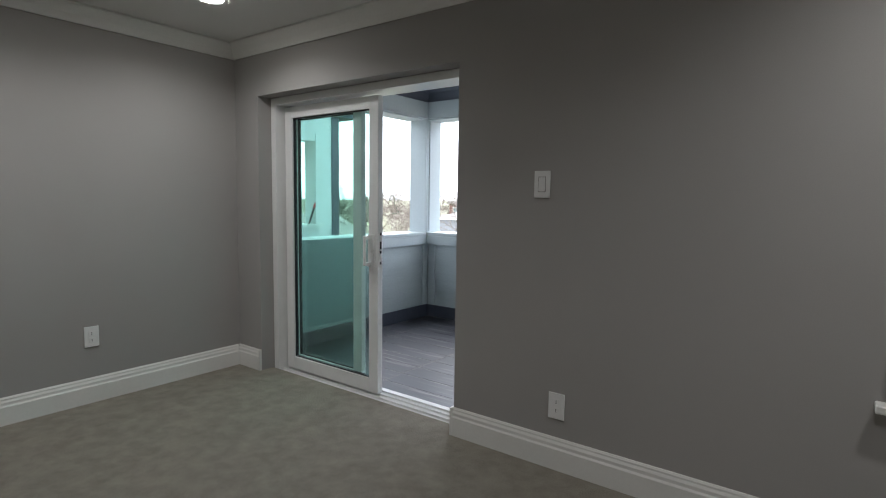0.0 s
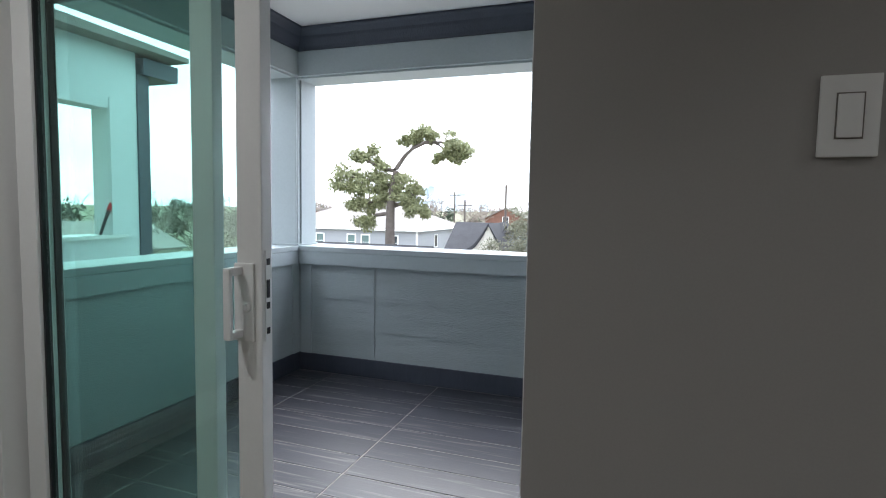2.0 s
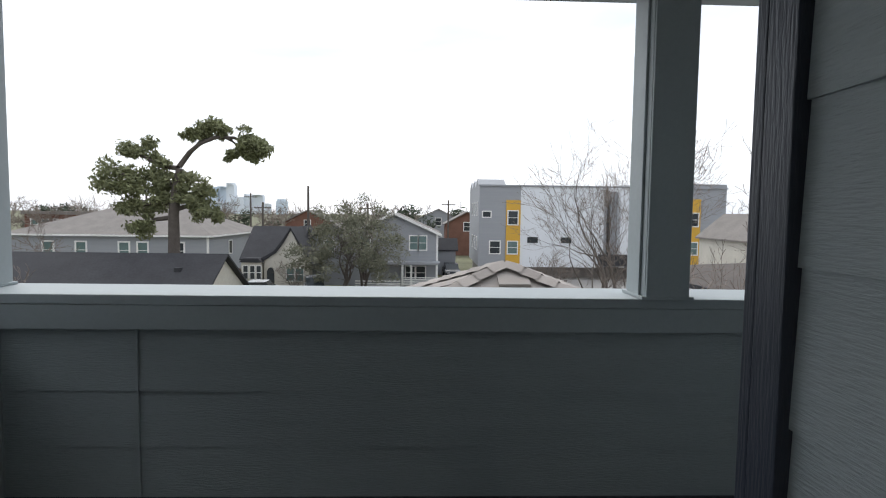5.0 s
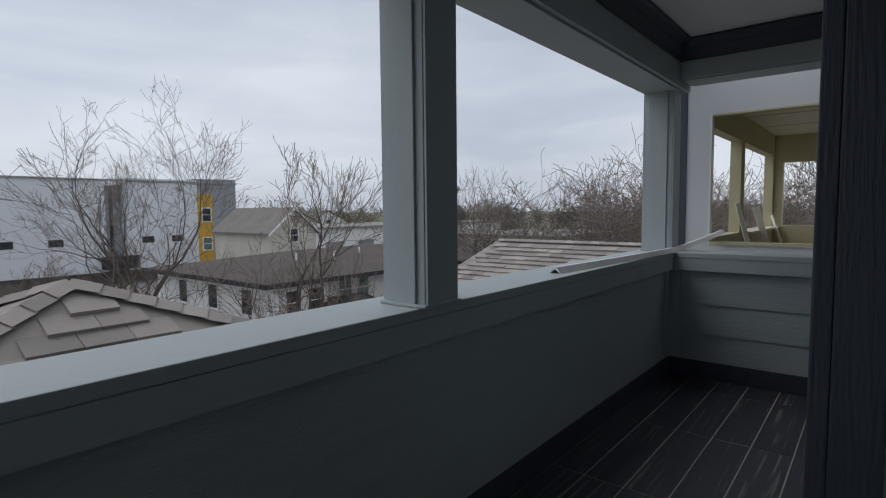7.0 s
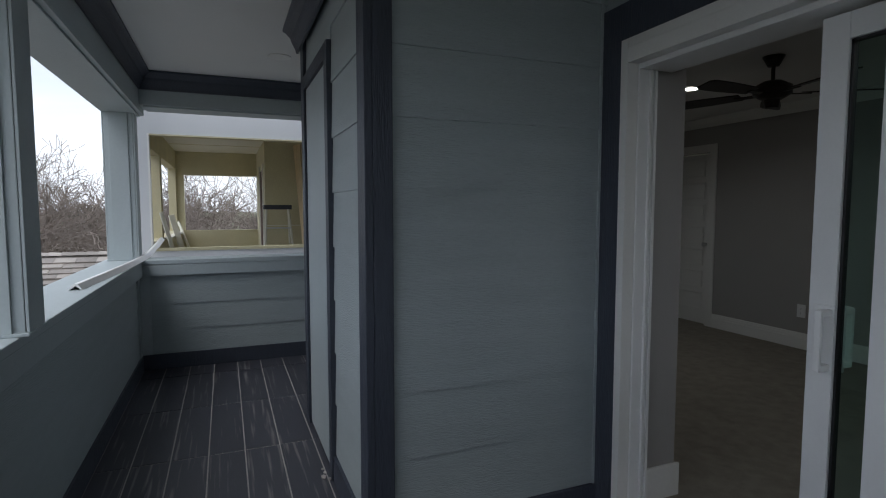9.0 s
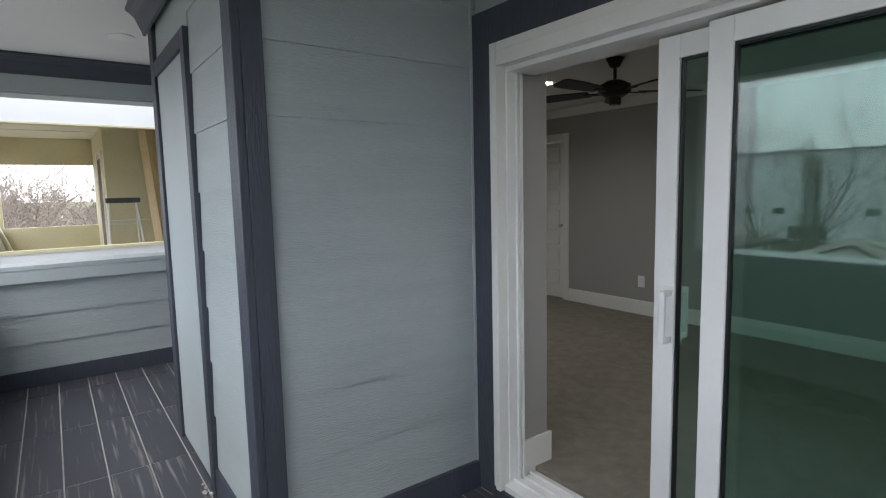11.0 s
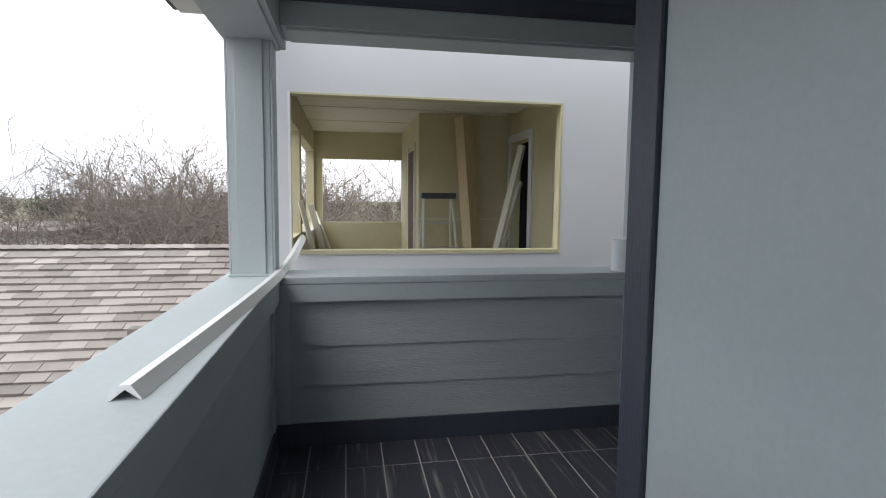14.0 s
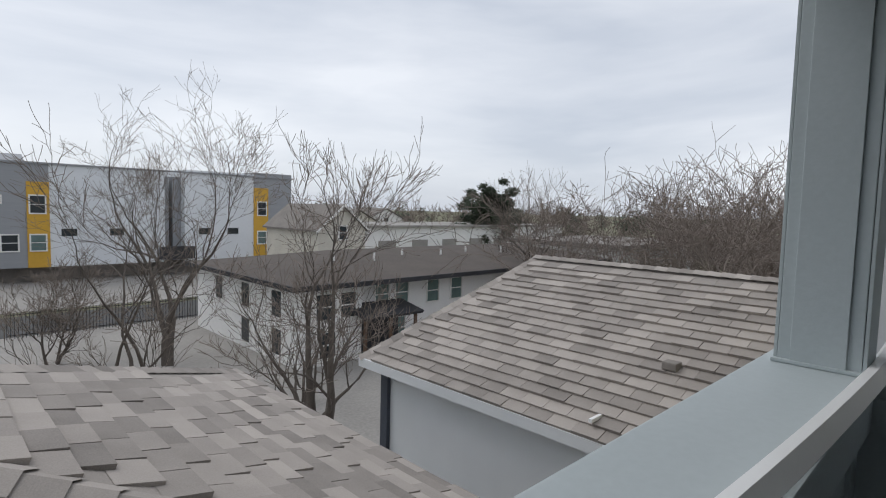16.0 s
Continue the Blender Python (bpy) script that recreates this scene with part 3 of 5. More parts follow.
board(closet, "x", 0.945, CX1 - 0.1, 2.265, CEIL, CY - 0.012, 1)
for a in ((CX0 - 0.022, CX0 + 0.10, CY - 0.013, CY + 0.02), (CX0 - 0.022, CX0 + 0.012, CY - 0.095, CY - 0.0135), (CX1 - 0.10, CX1 + 0.022, CY - 0.013, CY + 0.02), (CX1 - 0.012, CX1 + 0.022, CY - 0.11, CY - 0.0135)):
    part("corner_board", bx(*a, FL, CEIL - 0.005, bevel=0.004), M_DARK, closet)
part("kickboard", bx(CX0 - 0.018, CX0 + 0.011, YW + 0.03, CY - 0.111, FL, 0.062, bevel=0.003), M_DARK, closet)
part("kickboard", bx(CX0 + 0.101, 0.944, CY - 0.013, CY + 0.016, FL, 0.062, bevel=0.003), M_DARK, closet)
part("caulk_line", bx(CX0 - 0.004, CX0 + 0.010, YW + 0.03, YW + 0.042, 0.062, CEIL - 0.13), M_GREY, closet)
cd = thing("door_3", (1.4, CY, FL), "plain grey flush closet door in charcoal casing", "door", kind="structure")
part("leaf", bx(1.035, 1.80, CY - 0.011, CY + 0.006, FL + 0.02, 2.178, bevel=0.002), M_GREY, cd)
b = bmesh.new()
for a in ((0.945, 1.03, FL, 2.265), (1.805, 1.823, FL, 2.265), (1.03, 1.805, 2.18, 2.265)):
    box(b, a[0], a[1], CY - 0.012, CY + 0.022, a[2], a[3], 0.003)
part("casing", b, M_DARK, cd)

# things on the balcony
strip = thing("trim_strip", (1.75, 2.8, CAP), "long white plastic J-trim strip lying on the parapet cap", "trim strip")
b = bmesh.new()
sec = [(-0.036, 0.0), (-0.030, 0.0), (0.0, 0.024), (0.030, 0.0), (0.036, 0.0), (0.012, 0.034), (-0.012, 0.034)]
rows = []
for i in range(25):
    s = i / 24
    cx = 1.70 + 3.72 * s
    cy = 2.765 - 0.08 * s - 0.05 * math.sin(s * math.pi)
    lift = 0.001 + (0.085 * max(0.0, s - 0.55) / 0.45 if s > 0.55 else 0.0)
    rows.append([b.verts.new((cx, cy + p, CAP + lift + q)) for p, q in sec])
for r0, r1 in zip(rows, rows[1:]):
    for k in range(len(sec)):
        b.faces.new((r0[k], r0[(k + 1) % 7], r1[(k + 1) % 7], r1[k]))
b.faces.new(rows[0])
b.faces.new(rows[-1])
part("profile", b, M_VINYL, strip)

cx, cy = 3.66, 0.515
can = thing("paint_can", (cx, cy, CAP), "dented metal paint can with a pale label and dark drips", "paint can")
part("body", cyl(bmesh.new(), (cx, cy, CAP + 0.001), (cx, cy, CAP + 0.198), 0.083, seg=28), M_LABELW, can, smooth=False)
part("rim", cyl(bmesh.new(), (cx, cy, CAP + 0.198), (cx, cy, CAP + 0.208), 0.086, seg=28), M_CHROME, can)
for k, (a, w, z0, z1) in enumerate(((200, 30, 0.10, 0.184), (165, 16, 0.13, 0.184), (235, 12, 0.07, 0.184), (185, 45, 0.045, 0.07))):
    b = bmesh.new()
    for j in range(int(w / 6)):
        t = radians(a + j * 6)
        t2 = radians(a + j * 6 + 6.3)
        vs = [b.verts.new((cx + 0.0842 * math.cos(q), cy + 0.0842 * math.sin(q), CAP + z)) for q, z in ((t, z0 + 0.01 * (j % 2)), (t2, z0 + 0.01 * ((j + 1) % 2)), (t2, z1), (t, z1))]
        b.faces.new(vs)
    bmesh.ops.solidify(b, geom=b.faces, thickness=0.001)
    part("paint_drip", b, M_INK, can, "dark dried paint")
b = bmesh.new()
for k in range(12):
    t0, t1 = math.pi * k / 12, math.pi * (k + 1) / 12
    cyl(b, (cx - 0.088, cy - 0.085 * math.cos(t0), CAP + 0.15 - 0.10 * math.sin(t0)), (cx - 0.088, cy - 0.085 * math.cos(t1), CAP + 0.15 - 0.10 * math.sin(t1)), 0.002, seg=6)
part("bail_handle", b, M_CHROME, can)

for k, (qx, qy, qs) in enumerate(((1.0, 1.50, 0.018), (1.05, 1.485, 0.012), (0.97, 1.475, 0.014), (1.10, 1.49, 0.01))):
    b = bmesh.new()
    bmesh.ops.create_icosphere(b, subdivisions=1, radius=qs, matrix=Matrix.Translation((qx, qy, FL + qs * 0.4)) @ Matrix.Diagonal((1.3, 0.8, 0.5, 1)))
    tagged(new("mortar_crumb", mesh_of("mortar_crumb", b, M_GROUT)), "small pale crumb of mortar by the closet door", "debris", "crumbs by the closet door")

# ---- neighbouring balcony to the east, unfinished ----
NX, NX2 = 5.15, 10.3
bm = wall_with_holes(bmesh.new(), "y", -4.0, 3.0, GROUND, 4.2, NX, NX + 0.12, [(0.37, 2.76, 0.935, 2.25)])
ne = solid("wall_neighbour_east", bm, M_STUCCO, "white primed wall of the neighbouring house with an unfinished opening", "wall")
part("corner_bead", bx(NX - 0.006, NX + 0.1, 2.748, 2.767, 0.93, 2.262), M_TRIM, ne)
part("rough_edge", bx(NX - 0.004, NX + 0.11, 0.36, 0.378, 0.93, 2.25), M_CREAM, ne)
part("sill_edge", bx(NX - 0.01, NX + 0.125, 0.36, 2.746, 0.905, 0.937), M_CREAM, ne)
part("head_edge", bx(NX - 0.006, NX + 0.125, 0.36, 2.746, 2.242, 2.258), M_CREAM, ne)
part("corner_board", bx(NX - 0.02, NX + 0.13, 2.99, 3.09, GROUND, 2.858), M_DARK, ne)
eave = thing("eave_return", (NX, 3.2, 2.5), "charcoal boxed eave return at the roof corner", "eave", kind="structure")
part("fascia", bx(NX - 0.85, NX + 0.1, 2.99, 3.65, 2.88, 3.06), M_DARK, eave)
part("soffit", bx(NX - 0.80, NX + 0.1, 3.0, 3.6, 2.86, 2.88), M_STUCCO, eave)
bm = wall_with_holes(bmesh.new(), "x", NX + 0.12, NX2, GROUND, 2.62, 2.86, 3.0, [(NX + 0.35, 7.35, 0.95, 2.2), (7.6, NX2 - 0.1, 0.95, 2.2)])
nn = solid("wall_neighbour_north", bm, M_CREAM, "cream primed front wall of the unfinished balcony", "wall")
bm = wall_with_holes(bmesh.new(), "y", 0.0, 3.0, GROUND, 2.62, NX2, NX2 + 0.14, [(1.31, 2.72, 0.96, 2.085)])
solid("wall_neighbour_far", bm, M_CREAM, "cream primed end wall of the unfinished balcony", "wall")
solid("floor_neighbour", bx(NX + 0.12, NX2, 0.0, 2.86, -0.3, -0.08), M_CONC, "bare floor of the unfinished balcony", "floor")
nc = solid("ceiling_neighbour", bx(NX + 0.12, NX2, 0.0, 2.86, 2.56, 2.72), M_CREAM2, "pale boarded ceiling of the unfinished balcony", "ceiling")
for xx in (6.4, 7.65, 8.9):
    part("seam_batten", bx(xx, xx + 0.02, 0.0, 2.85, 2.553, 2.561), M_CREAM, nc)
part("bare_patch", bx(NX + 0.5, NX + 1.05, 2.1, 2.75, 2.555, 2.5598), M_CREAM, nc)
bm = wall_with_holes(bmesh.new(), "x", NX + 0.12, 7.9, -0.1, 2.6, -0.12, 0.02, [(7.0, 7.8, -0.1, 2.17)])
nso = solid("wall_neighbour_south", bm, M_CREAM, "cream primed wall with a bare door opening", "wall")
b = bmesh.new()
for a in ((6.88, 7.0, -0.1, 2.27), (7.8, 7.89, -0.1, 2.27), (7.0, 7.8, 2.17, 2.27)):
    box(b, a[0], a[1], 0.021, 0.045, a[2], a[3])
part("door_casing", b, M_STUCCO, nso)
# added sheet whose near-black colour stands in for the room's shade
solid("backing_wall", bx(5.3, 10.4, -1.5, -1.4, -0.1, 2.6), M_ROOFDARK_UNLIT, "added dark sheet, painted shade of the room behind the bare door opening", "wall")
nclo = solid("wall_neighbour_closet", bx(7.9, NX2, 0.02, 1.31, -0.08, 2.56), M_CREAM, "cream primed closet wall on the unfinished balcony", "wall")
part("door_leaf", bx(8.35, 9.1, 1.31, 1.322, -0.08, 2.1), M_WOODFENCE, nclo, "brown bare door opening")
part("casing", bx(8.25, 8.35, 1.31, 1.33, -0.08, 2.2), M_CREAM2, nclo)
part("casing", bx(9.1, 9.2, 1.31, 1.33, -0.08, 2.2), M_CREAM2, nclo)
part("seam_batten", bx(7.892, 7.9, 0.02, 1.31, 1.105, 1.118), M_CREAM2, nclo)
for z in (0.5, 0.9, 1.3, 1.7, 2.1):
    part("plank_seam", bx(NX + 0.125, NX + 0.13, 0.05, 0.36, z, z + 0.008), M_CREAM2, ne)
solid("neighbour_parapet_cap", bx(7.6, NX2, 2.75, 3.02, 0.92, 0.95), M_CREAM2, "cream primed cap of the unfinished parapet", "parapet cap")

lx, ly = 7.0, 1.19
lad = thing("step_ladder", (lx, ly, -0.08), "folding aluminium step ladder with a paint-stained top step", "step ladder")
for sy in (-1, 1):
    b = bmesh.new()
    cyl(b, (lx - 0.02, ly + sy * 0.17, 1.39), (lx - 0.42, ly + sy * 0.26, -0.08), 0.018, 0.018, 8)
    part("front_rail", b, M_CREAM2, lad)
    b = bmesh.new()
    cyl(b, (lx + 0.04, ly + sy * 0.17, 1.39), (lx + 0.45, ly + sy * 0.24, -0.08), 0.015, 0.015, 8)
    part("rear_rail", b, M_CREAM2, lad)
for k in range(5):
    f = (k + 1) / 5.2
    z = 1.39 - 1.56 * f
    part("step", bx(lx - 0.02 - 0.4 * f - 0.04, lx - 0.02 - 0.4 * f + 0.04, ly - 0.17 - 0.09 * f, ly + 0.17 + 0.09 * f, z, z + 0.022), M_CHROME, lad)
part("top_step", bx(lx - 0.09, lx + 0.09, ly - 0.21, ly + 0.21, 1.39, 1.46, bevel=0.008), M_INK, lad, "dark paint-stained top")


def leaning(name, a, b_, w, d, label, material=M_PINE):
    a, b_ = Vector(a), Vector(b_)
    v = b_ - a
    m = bx(-w / 2, w / 2, -d / 2, d / 2, 0, v.length, bevel=0.002)
    m.transform(Matrix.Translation(a) @ v.to_track_quat("Z", "X").to_matrix().to_4x4())
    return tagged(new(name, mesh_of(name, m, material)), label, "lumber", "loose boards in the unfinished balcony")


leaning("plank", (7.55, 0.56, -0.08), (7.80, 0.72, 2.5), 0.17, 0.17, "long raw pine plank leaning on the cream wall")
leaning("board", (6.77, 0.70, -0.08), (7.18, 0.07, 2.08), 0.05, 0.09, "narrow pale board leaning at the door opening", M_CREAM2)
leaning("board", (6.87, 0.66, -0.08), (7.24, 0.07, 1.62), 0.04, 0.07, "narrow pale board leaning at the door opening", M_CREAM2)
leaning("board", (6.96, 0.62, -0.08), (7.36, 0.07, 1.55), 0.04, 0.07, "narrow pale board leaning at the door opening", M_CREAM2)
leaning("board", (9.3, 2.35, -0.08), (9.9, 2.82, 1.15), 0.06, 0.02, "short board leaning on the unfinished parapet", M_CREAM2)
leaning("board", (8.3, 2.45, -0.08), (8.2, 2.8, 1.3), 0.09, 0.03, "short board leaning on the unfinished parapet", M_CREAM2)
leaning("board", (7.2, 2.5, -0.08), (7.0, 2.83, 1.35), 0.06, 0.02, "short board leaning on the unfinished parapet", M_CREAM2)

# two more added dark sheets close the side and top
solid("backing_wall", bx(10.3, 10.4, -1.4, -0.01, -0.1, 2.6), M_ROOFDARK_UNLIT, "added dark sheet, painted shade of the room behind the bare door opening", "wall")
solid("backing_wall", bx(5.3, 10.4, -1.4, -0.13, 2.6, 2.7), M_ROOFDARK_UNLIT, "added dark sheet, painted shade of the room behind the bare door opening", "wall")

# ---- neighbouring house to the west ----
bm = wall_with_holes(bmesh.new(), "y", -5.0, 3.02, GROUND, 2.698, -4.62, -4.4, [(0.2, 2.72, 0.95, 2.12)])
nwst = solid("wall_neighbour_west", bm, M_STUCCO, "pale wall of the neighbouring house with a balcony opening", "wall")
part("corner_board", bx(-4.64, -4.385, 3.022, 3.155, GROUND, 2.498), M_DARK, nwst)
part("opening_sill", bx(-4.66, -4.36, 0.15, 2.86, 0.92, 0.952), M_TRIM, nwst)
part("opening_trim", bx(-4.398, -4.385, 2.72, 2.83, 0.955, 2.22), M_STUCCO, nwst)
e2 = thing("eave_return", (-4.5, 3.2, 2.45), "charcoal boxed eave return at the roof corner", "eave", kind="structure")
part("fascia", bx(-4.75, -4.33, 3.05, 3.47, 2.50, 2.66), M_DARK, e2)
b = prism(bmesh.new(), [(-5.0, 2.70), (3.49, 2.70), (3.49, 2.75), (-5.0, 2.95)], "x", -9.5, -4.2)
solid("roof_neighbour_west", b, M_ROOFGREY_SHADE, "grey shingled roof edge of the neighbouring house", "roof")
solid("balcony_west_wall", bx(-9.2, -9.0, -5.0, 2.9, GROUND, 0.95), M_STUCCO, "far parapet of the neighbouring balcony", "wall")
solid("balcony_west_ceiling", bx(-9.2, -4.62, -1.0, 2.9, 2.4, 2.5), M_CEIL, "ceiling of the neighbouring balcony", "ceiling")
br = thing("paint_brush", (-4.42, 2.64, 0.952), "worn paint brush with red bristles leaning in the opening", "paint brush")
part("handle", cyl(bmesh.new(), (-4.40, 2.60, 0.953), (-4.41, 2.70, 1.18), 0.012, 0.016, 10), M_BLACK, br)
part("bristles", cyl(bmesh.new(), (-4.41, 2.70, 1.18), (-4.41, 2.745, 1.285), 0.022, 0.012, 10), M_RED, br, "red bristles")

# shell of our own house under and behind the balcony
solid("house_base", bx(XL - 0.26, XR + 0.24, -3.6, YF + 0.24, GROUND, FL - 0.31), M_STUCCO, "rendered lower storeys of the house", "wall")
solid("house_roof", bx(XL - 0.4, XR + 0.42, -3.6, YF + 0.4, 2.78, 2.95), M_ROOFGREY_SHADE, "flat top that closes the house", "roof")

# ---- outdoors ----
solid("ground", bx(-1500, 1500, -1500, 2500, GROUND - 0.3, GROUND), M_GRASS, "winter lawn and earth that reach the horizon", "ground")
solid("road", bx(-300, 300, 40.5, 47.0, GROUND, GROUND + 0.03), M_ROAD, "grey asphalt street", "road")
solid("pavement", bx(-300, 300, 48.6, 50.0, GROUND, GROUND + 0.05), M_CONC, "pale concrete pavement beside the street", "pavement")
solid("driveway", bx(1.5, 4.6, 50.0, 70.0, GROUND, GROUND + 0.04), M_CONC, "concrete drive between two houses", "driveway")
solid("yard_paving", bx(4.0, 40, 9.0, 40.4, GROUND, GROUND + 0.035), M_CONC, "pale concrete yard and parking area", "paving")
solid("parking", bx(5.0, 45, 50.0, 66.0, GROUND, GROUND + 0.03), M_CONC, "pale concrete parking in front of the townhouses", "paving")
random.seed(11)


def raw(name, verts, faces, material, parent=None, label="", category="", kind="", smooth=False):
    me = bpy.data.meshes.new(name)
    me.from_pydata(verts, [], faces)
    me.materials.append(material)
    if smooth:
        me.shade_smooth()
    ob = new(name, me)
    if parent:
        under(ob, parent)
    return tagged(ob, label, category, "", kind)


def tube(verts, faces, pts, radii, seg):
    """A tapered tube along points."""
    base = len(verts)
    for i, p in enumerate(pts):
        d = (pts[min(i + 1, len(pts) - 1)] - pts[max(i - 1, 0)]).normalized()
        u = d.orthogonal().normalized()
        w = d.cross(u)
        for k in range(seg):
            a = 2 * math.pi * k / seg
            verts.append(p + (u * math.cos(a) + w * math.sin(a)) * radii[i])
    for i in range(len(pts) - 1):
        for k in range(seg):
            k2 = (k + 1) % seg
            faces.append((base + i * seg + k, base + i * seg + k2, base + (i + 1) * seg + k2, base + (i + 1) * seg + k))


def grow(out, p, d, length, r, depth, rng, seg, spread=0.62, up=0.035, kink=0.27, kids=(2, 4), tip=0.006):
    """Adds a limb and its branches to out[depth]."""
    steps = 4 if depth > 1 else 3
    pts, rad = [p.copy()], [r]
    for i in range(steps):
        d = (d + Vector((rng.uniform(-kink, kink), rng.uniform(-kink, kink), rng.uniform(-kink, kink) + up))).normalized()
        p = p + d * (length / steps)
        pts.append(p.copy())
        rad.append(max(tip, r * (1 - 0.55 * (i + 1) / steps)))
    tube(*out[depth], pts, rad, seg if depth > 1 else 3)
    if depth == 0:
        return
    for _ in range(rng.randint(*kids)):
        i = rng.randint(1, steps)
        nd = (d + Vector((rng.uniform(-1, 1), rng.uniform(-1, 1), rng.uniform(-0.35, 0.8))) * spread * 1.6).normalized()
        grow(out, pts[i], nd, length * rng.uniform(0.55, 0.8), max(tip, rad[i] * 0.68), depth - 1, rng, seg, spread, up, kink, kids, tip)
    grow(out, pts[-1], d, length * 0.72, rad[-1], depth - 1, rng, seg, spread, up, kink, kids, tip)


def bare_tree(x, y, z, height, r, seed, stems, label, lean=(0, 0), depth=5, kids=(2, 3)):
    rng = random.Random(seed)
    t = thing("bare_tree", (x, y, z), label, "tree", "bare winter trees")
    out = {k: ([], []) for k in range(depth + 1)}
    for s in range(stems):
        a = rng.uniform(0, 6.28) + s * 2.2
        d = Vector((math.cos(a) * 0.22 * (stems > 1) + lean[0], math.sin(a) * 0.22 * (stems > 1) + lean[1], 1)).normalized()
        grow(out, Vector((x + 0.2 * math.cos(a) * (stems > 1), y + 0.2 * math.sin(a) * (stems > 1), z - 0.05)), d, height * 0.34, r, depth, rng, 8, spread=0.74, kids=kids, tip=0.0072)
    raw("trunk", *out[depth], M_BARK, t, smooth=True)
    for k in range(depth - 1, -1, -1):
        raw("branchwork" if k > 2 else "twig_mass", *out[k], M_BARK if k > 1 else M_TWIG, t, kind="stuff")
    return t


def leaf_cloud(verts, faces, c, rad, n, size, rng, flat=0.7):
    for _ in range(n):
        while True:
            q = Vector((rng.uniform(-1, 1), rng.uniform(-1, 1), rng.uniform(-1, 1)))
            if q.length < 1:
                break
        q = q * (0.55 + 0.45 * rng.random()) if q.length > 0.3 else q
        p = Vector(c) + Vector((q.x * rad, q.y * rad, q.z * rad * flat))
        u = Vector((rng.gauss(0, 1), rng.gauss(0, 1), rng.gauss(0, 1))).normalized()
        w = u.orthogonal().normalized()
        s = size * rng.uniform(0.6, 1.4)
        b = len(verts)
        verts += [p - u * s, p + w * s * 0.35, p + u * s, p - w * s * 0.35]
        faces.append((b, b + 1, b + 2, b + 3))


# neighbouring roofs below
def shingled_plane(parent, o, u, v, nu, nv, inside, near, name="shingle"):
    """Courses of shingle tabs on a roof plane: o the eave's start, u along the eave, v up the slope, both unit; inside(a, b) tells the outline."""
    o, u, v = Vector(o), Vector(u), Vector(v)
    n = u.cross(v).normalized()
    n = n if n.z > 0 else -n
    tw, ex = 0.335, 0.19
    proto = {}
    verts, faces = [], []
    rng = random.Random(nu * 7 + nv)
    spots = []
    for j in range(int(nv / ex)):
        off = (j % 2) * tw * 0.5 + rng.uniform(-0.02, 0.02)
        for i in range(-1, int(nu / tw) + 1):
            a, b = i * tw + off, j * ex
            if inside(a + tw / 2, b + ex / 2):
                spots.append((a, b))
    spots.sort(key=lambda q: near(o + u * q[0] + v * q[1]))
    m3 = Matrix((u, v, n)).transposed()
    for k, (a, b) in enumerate(spots):
        w, h = tw - 0.006, ex * 1.25
        lift = rng.uniform(0.034, 0.056)
        loc = [(0, 0, lift), (w, 0, lift + rng.uniform(-0.003, 0.003)), (w, h, 0.004), (0, h, 0.004), (0, 0, -0.004), (w, 0, -0.004)]
        if k < 300:
            if k % 12 not in proto:
                me = bpy.data.meshes.new("shingle")
                me.from_pydata([m3 @ Vector(q) for q in loc], [], [(0, 1, 2, 3), (4, 5, 1, 0), (1, 5, 2), (4, 0, 3)])
                me.materials.append(M_SHINGLE_OB)
                proto[k % 12] = me
            ob = new("shingle", proto[k % 12])
            ob.location = o + u * a + v * b
            under(ob, parent)
        else:
            c = len(verts)
            verts += [o + u * (a + q[0]) + v * (b + q[1]) + n * q[2] for q in loc]
            faces += [(c, c + 1, c + 2, c + 3), (c + 4, c + 5, c + 1, c), (c + 1, c + 5, c + 2), (c + 4, c, c + 3)]
    raw("shingle_field", verts, faces, M_SHINGLE, parent, "weathered shingle tabs in courses", kind="stuff")


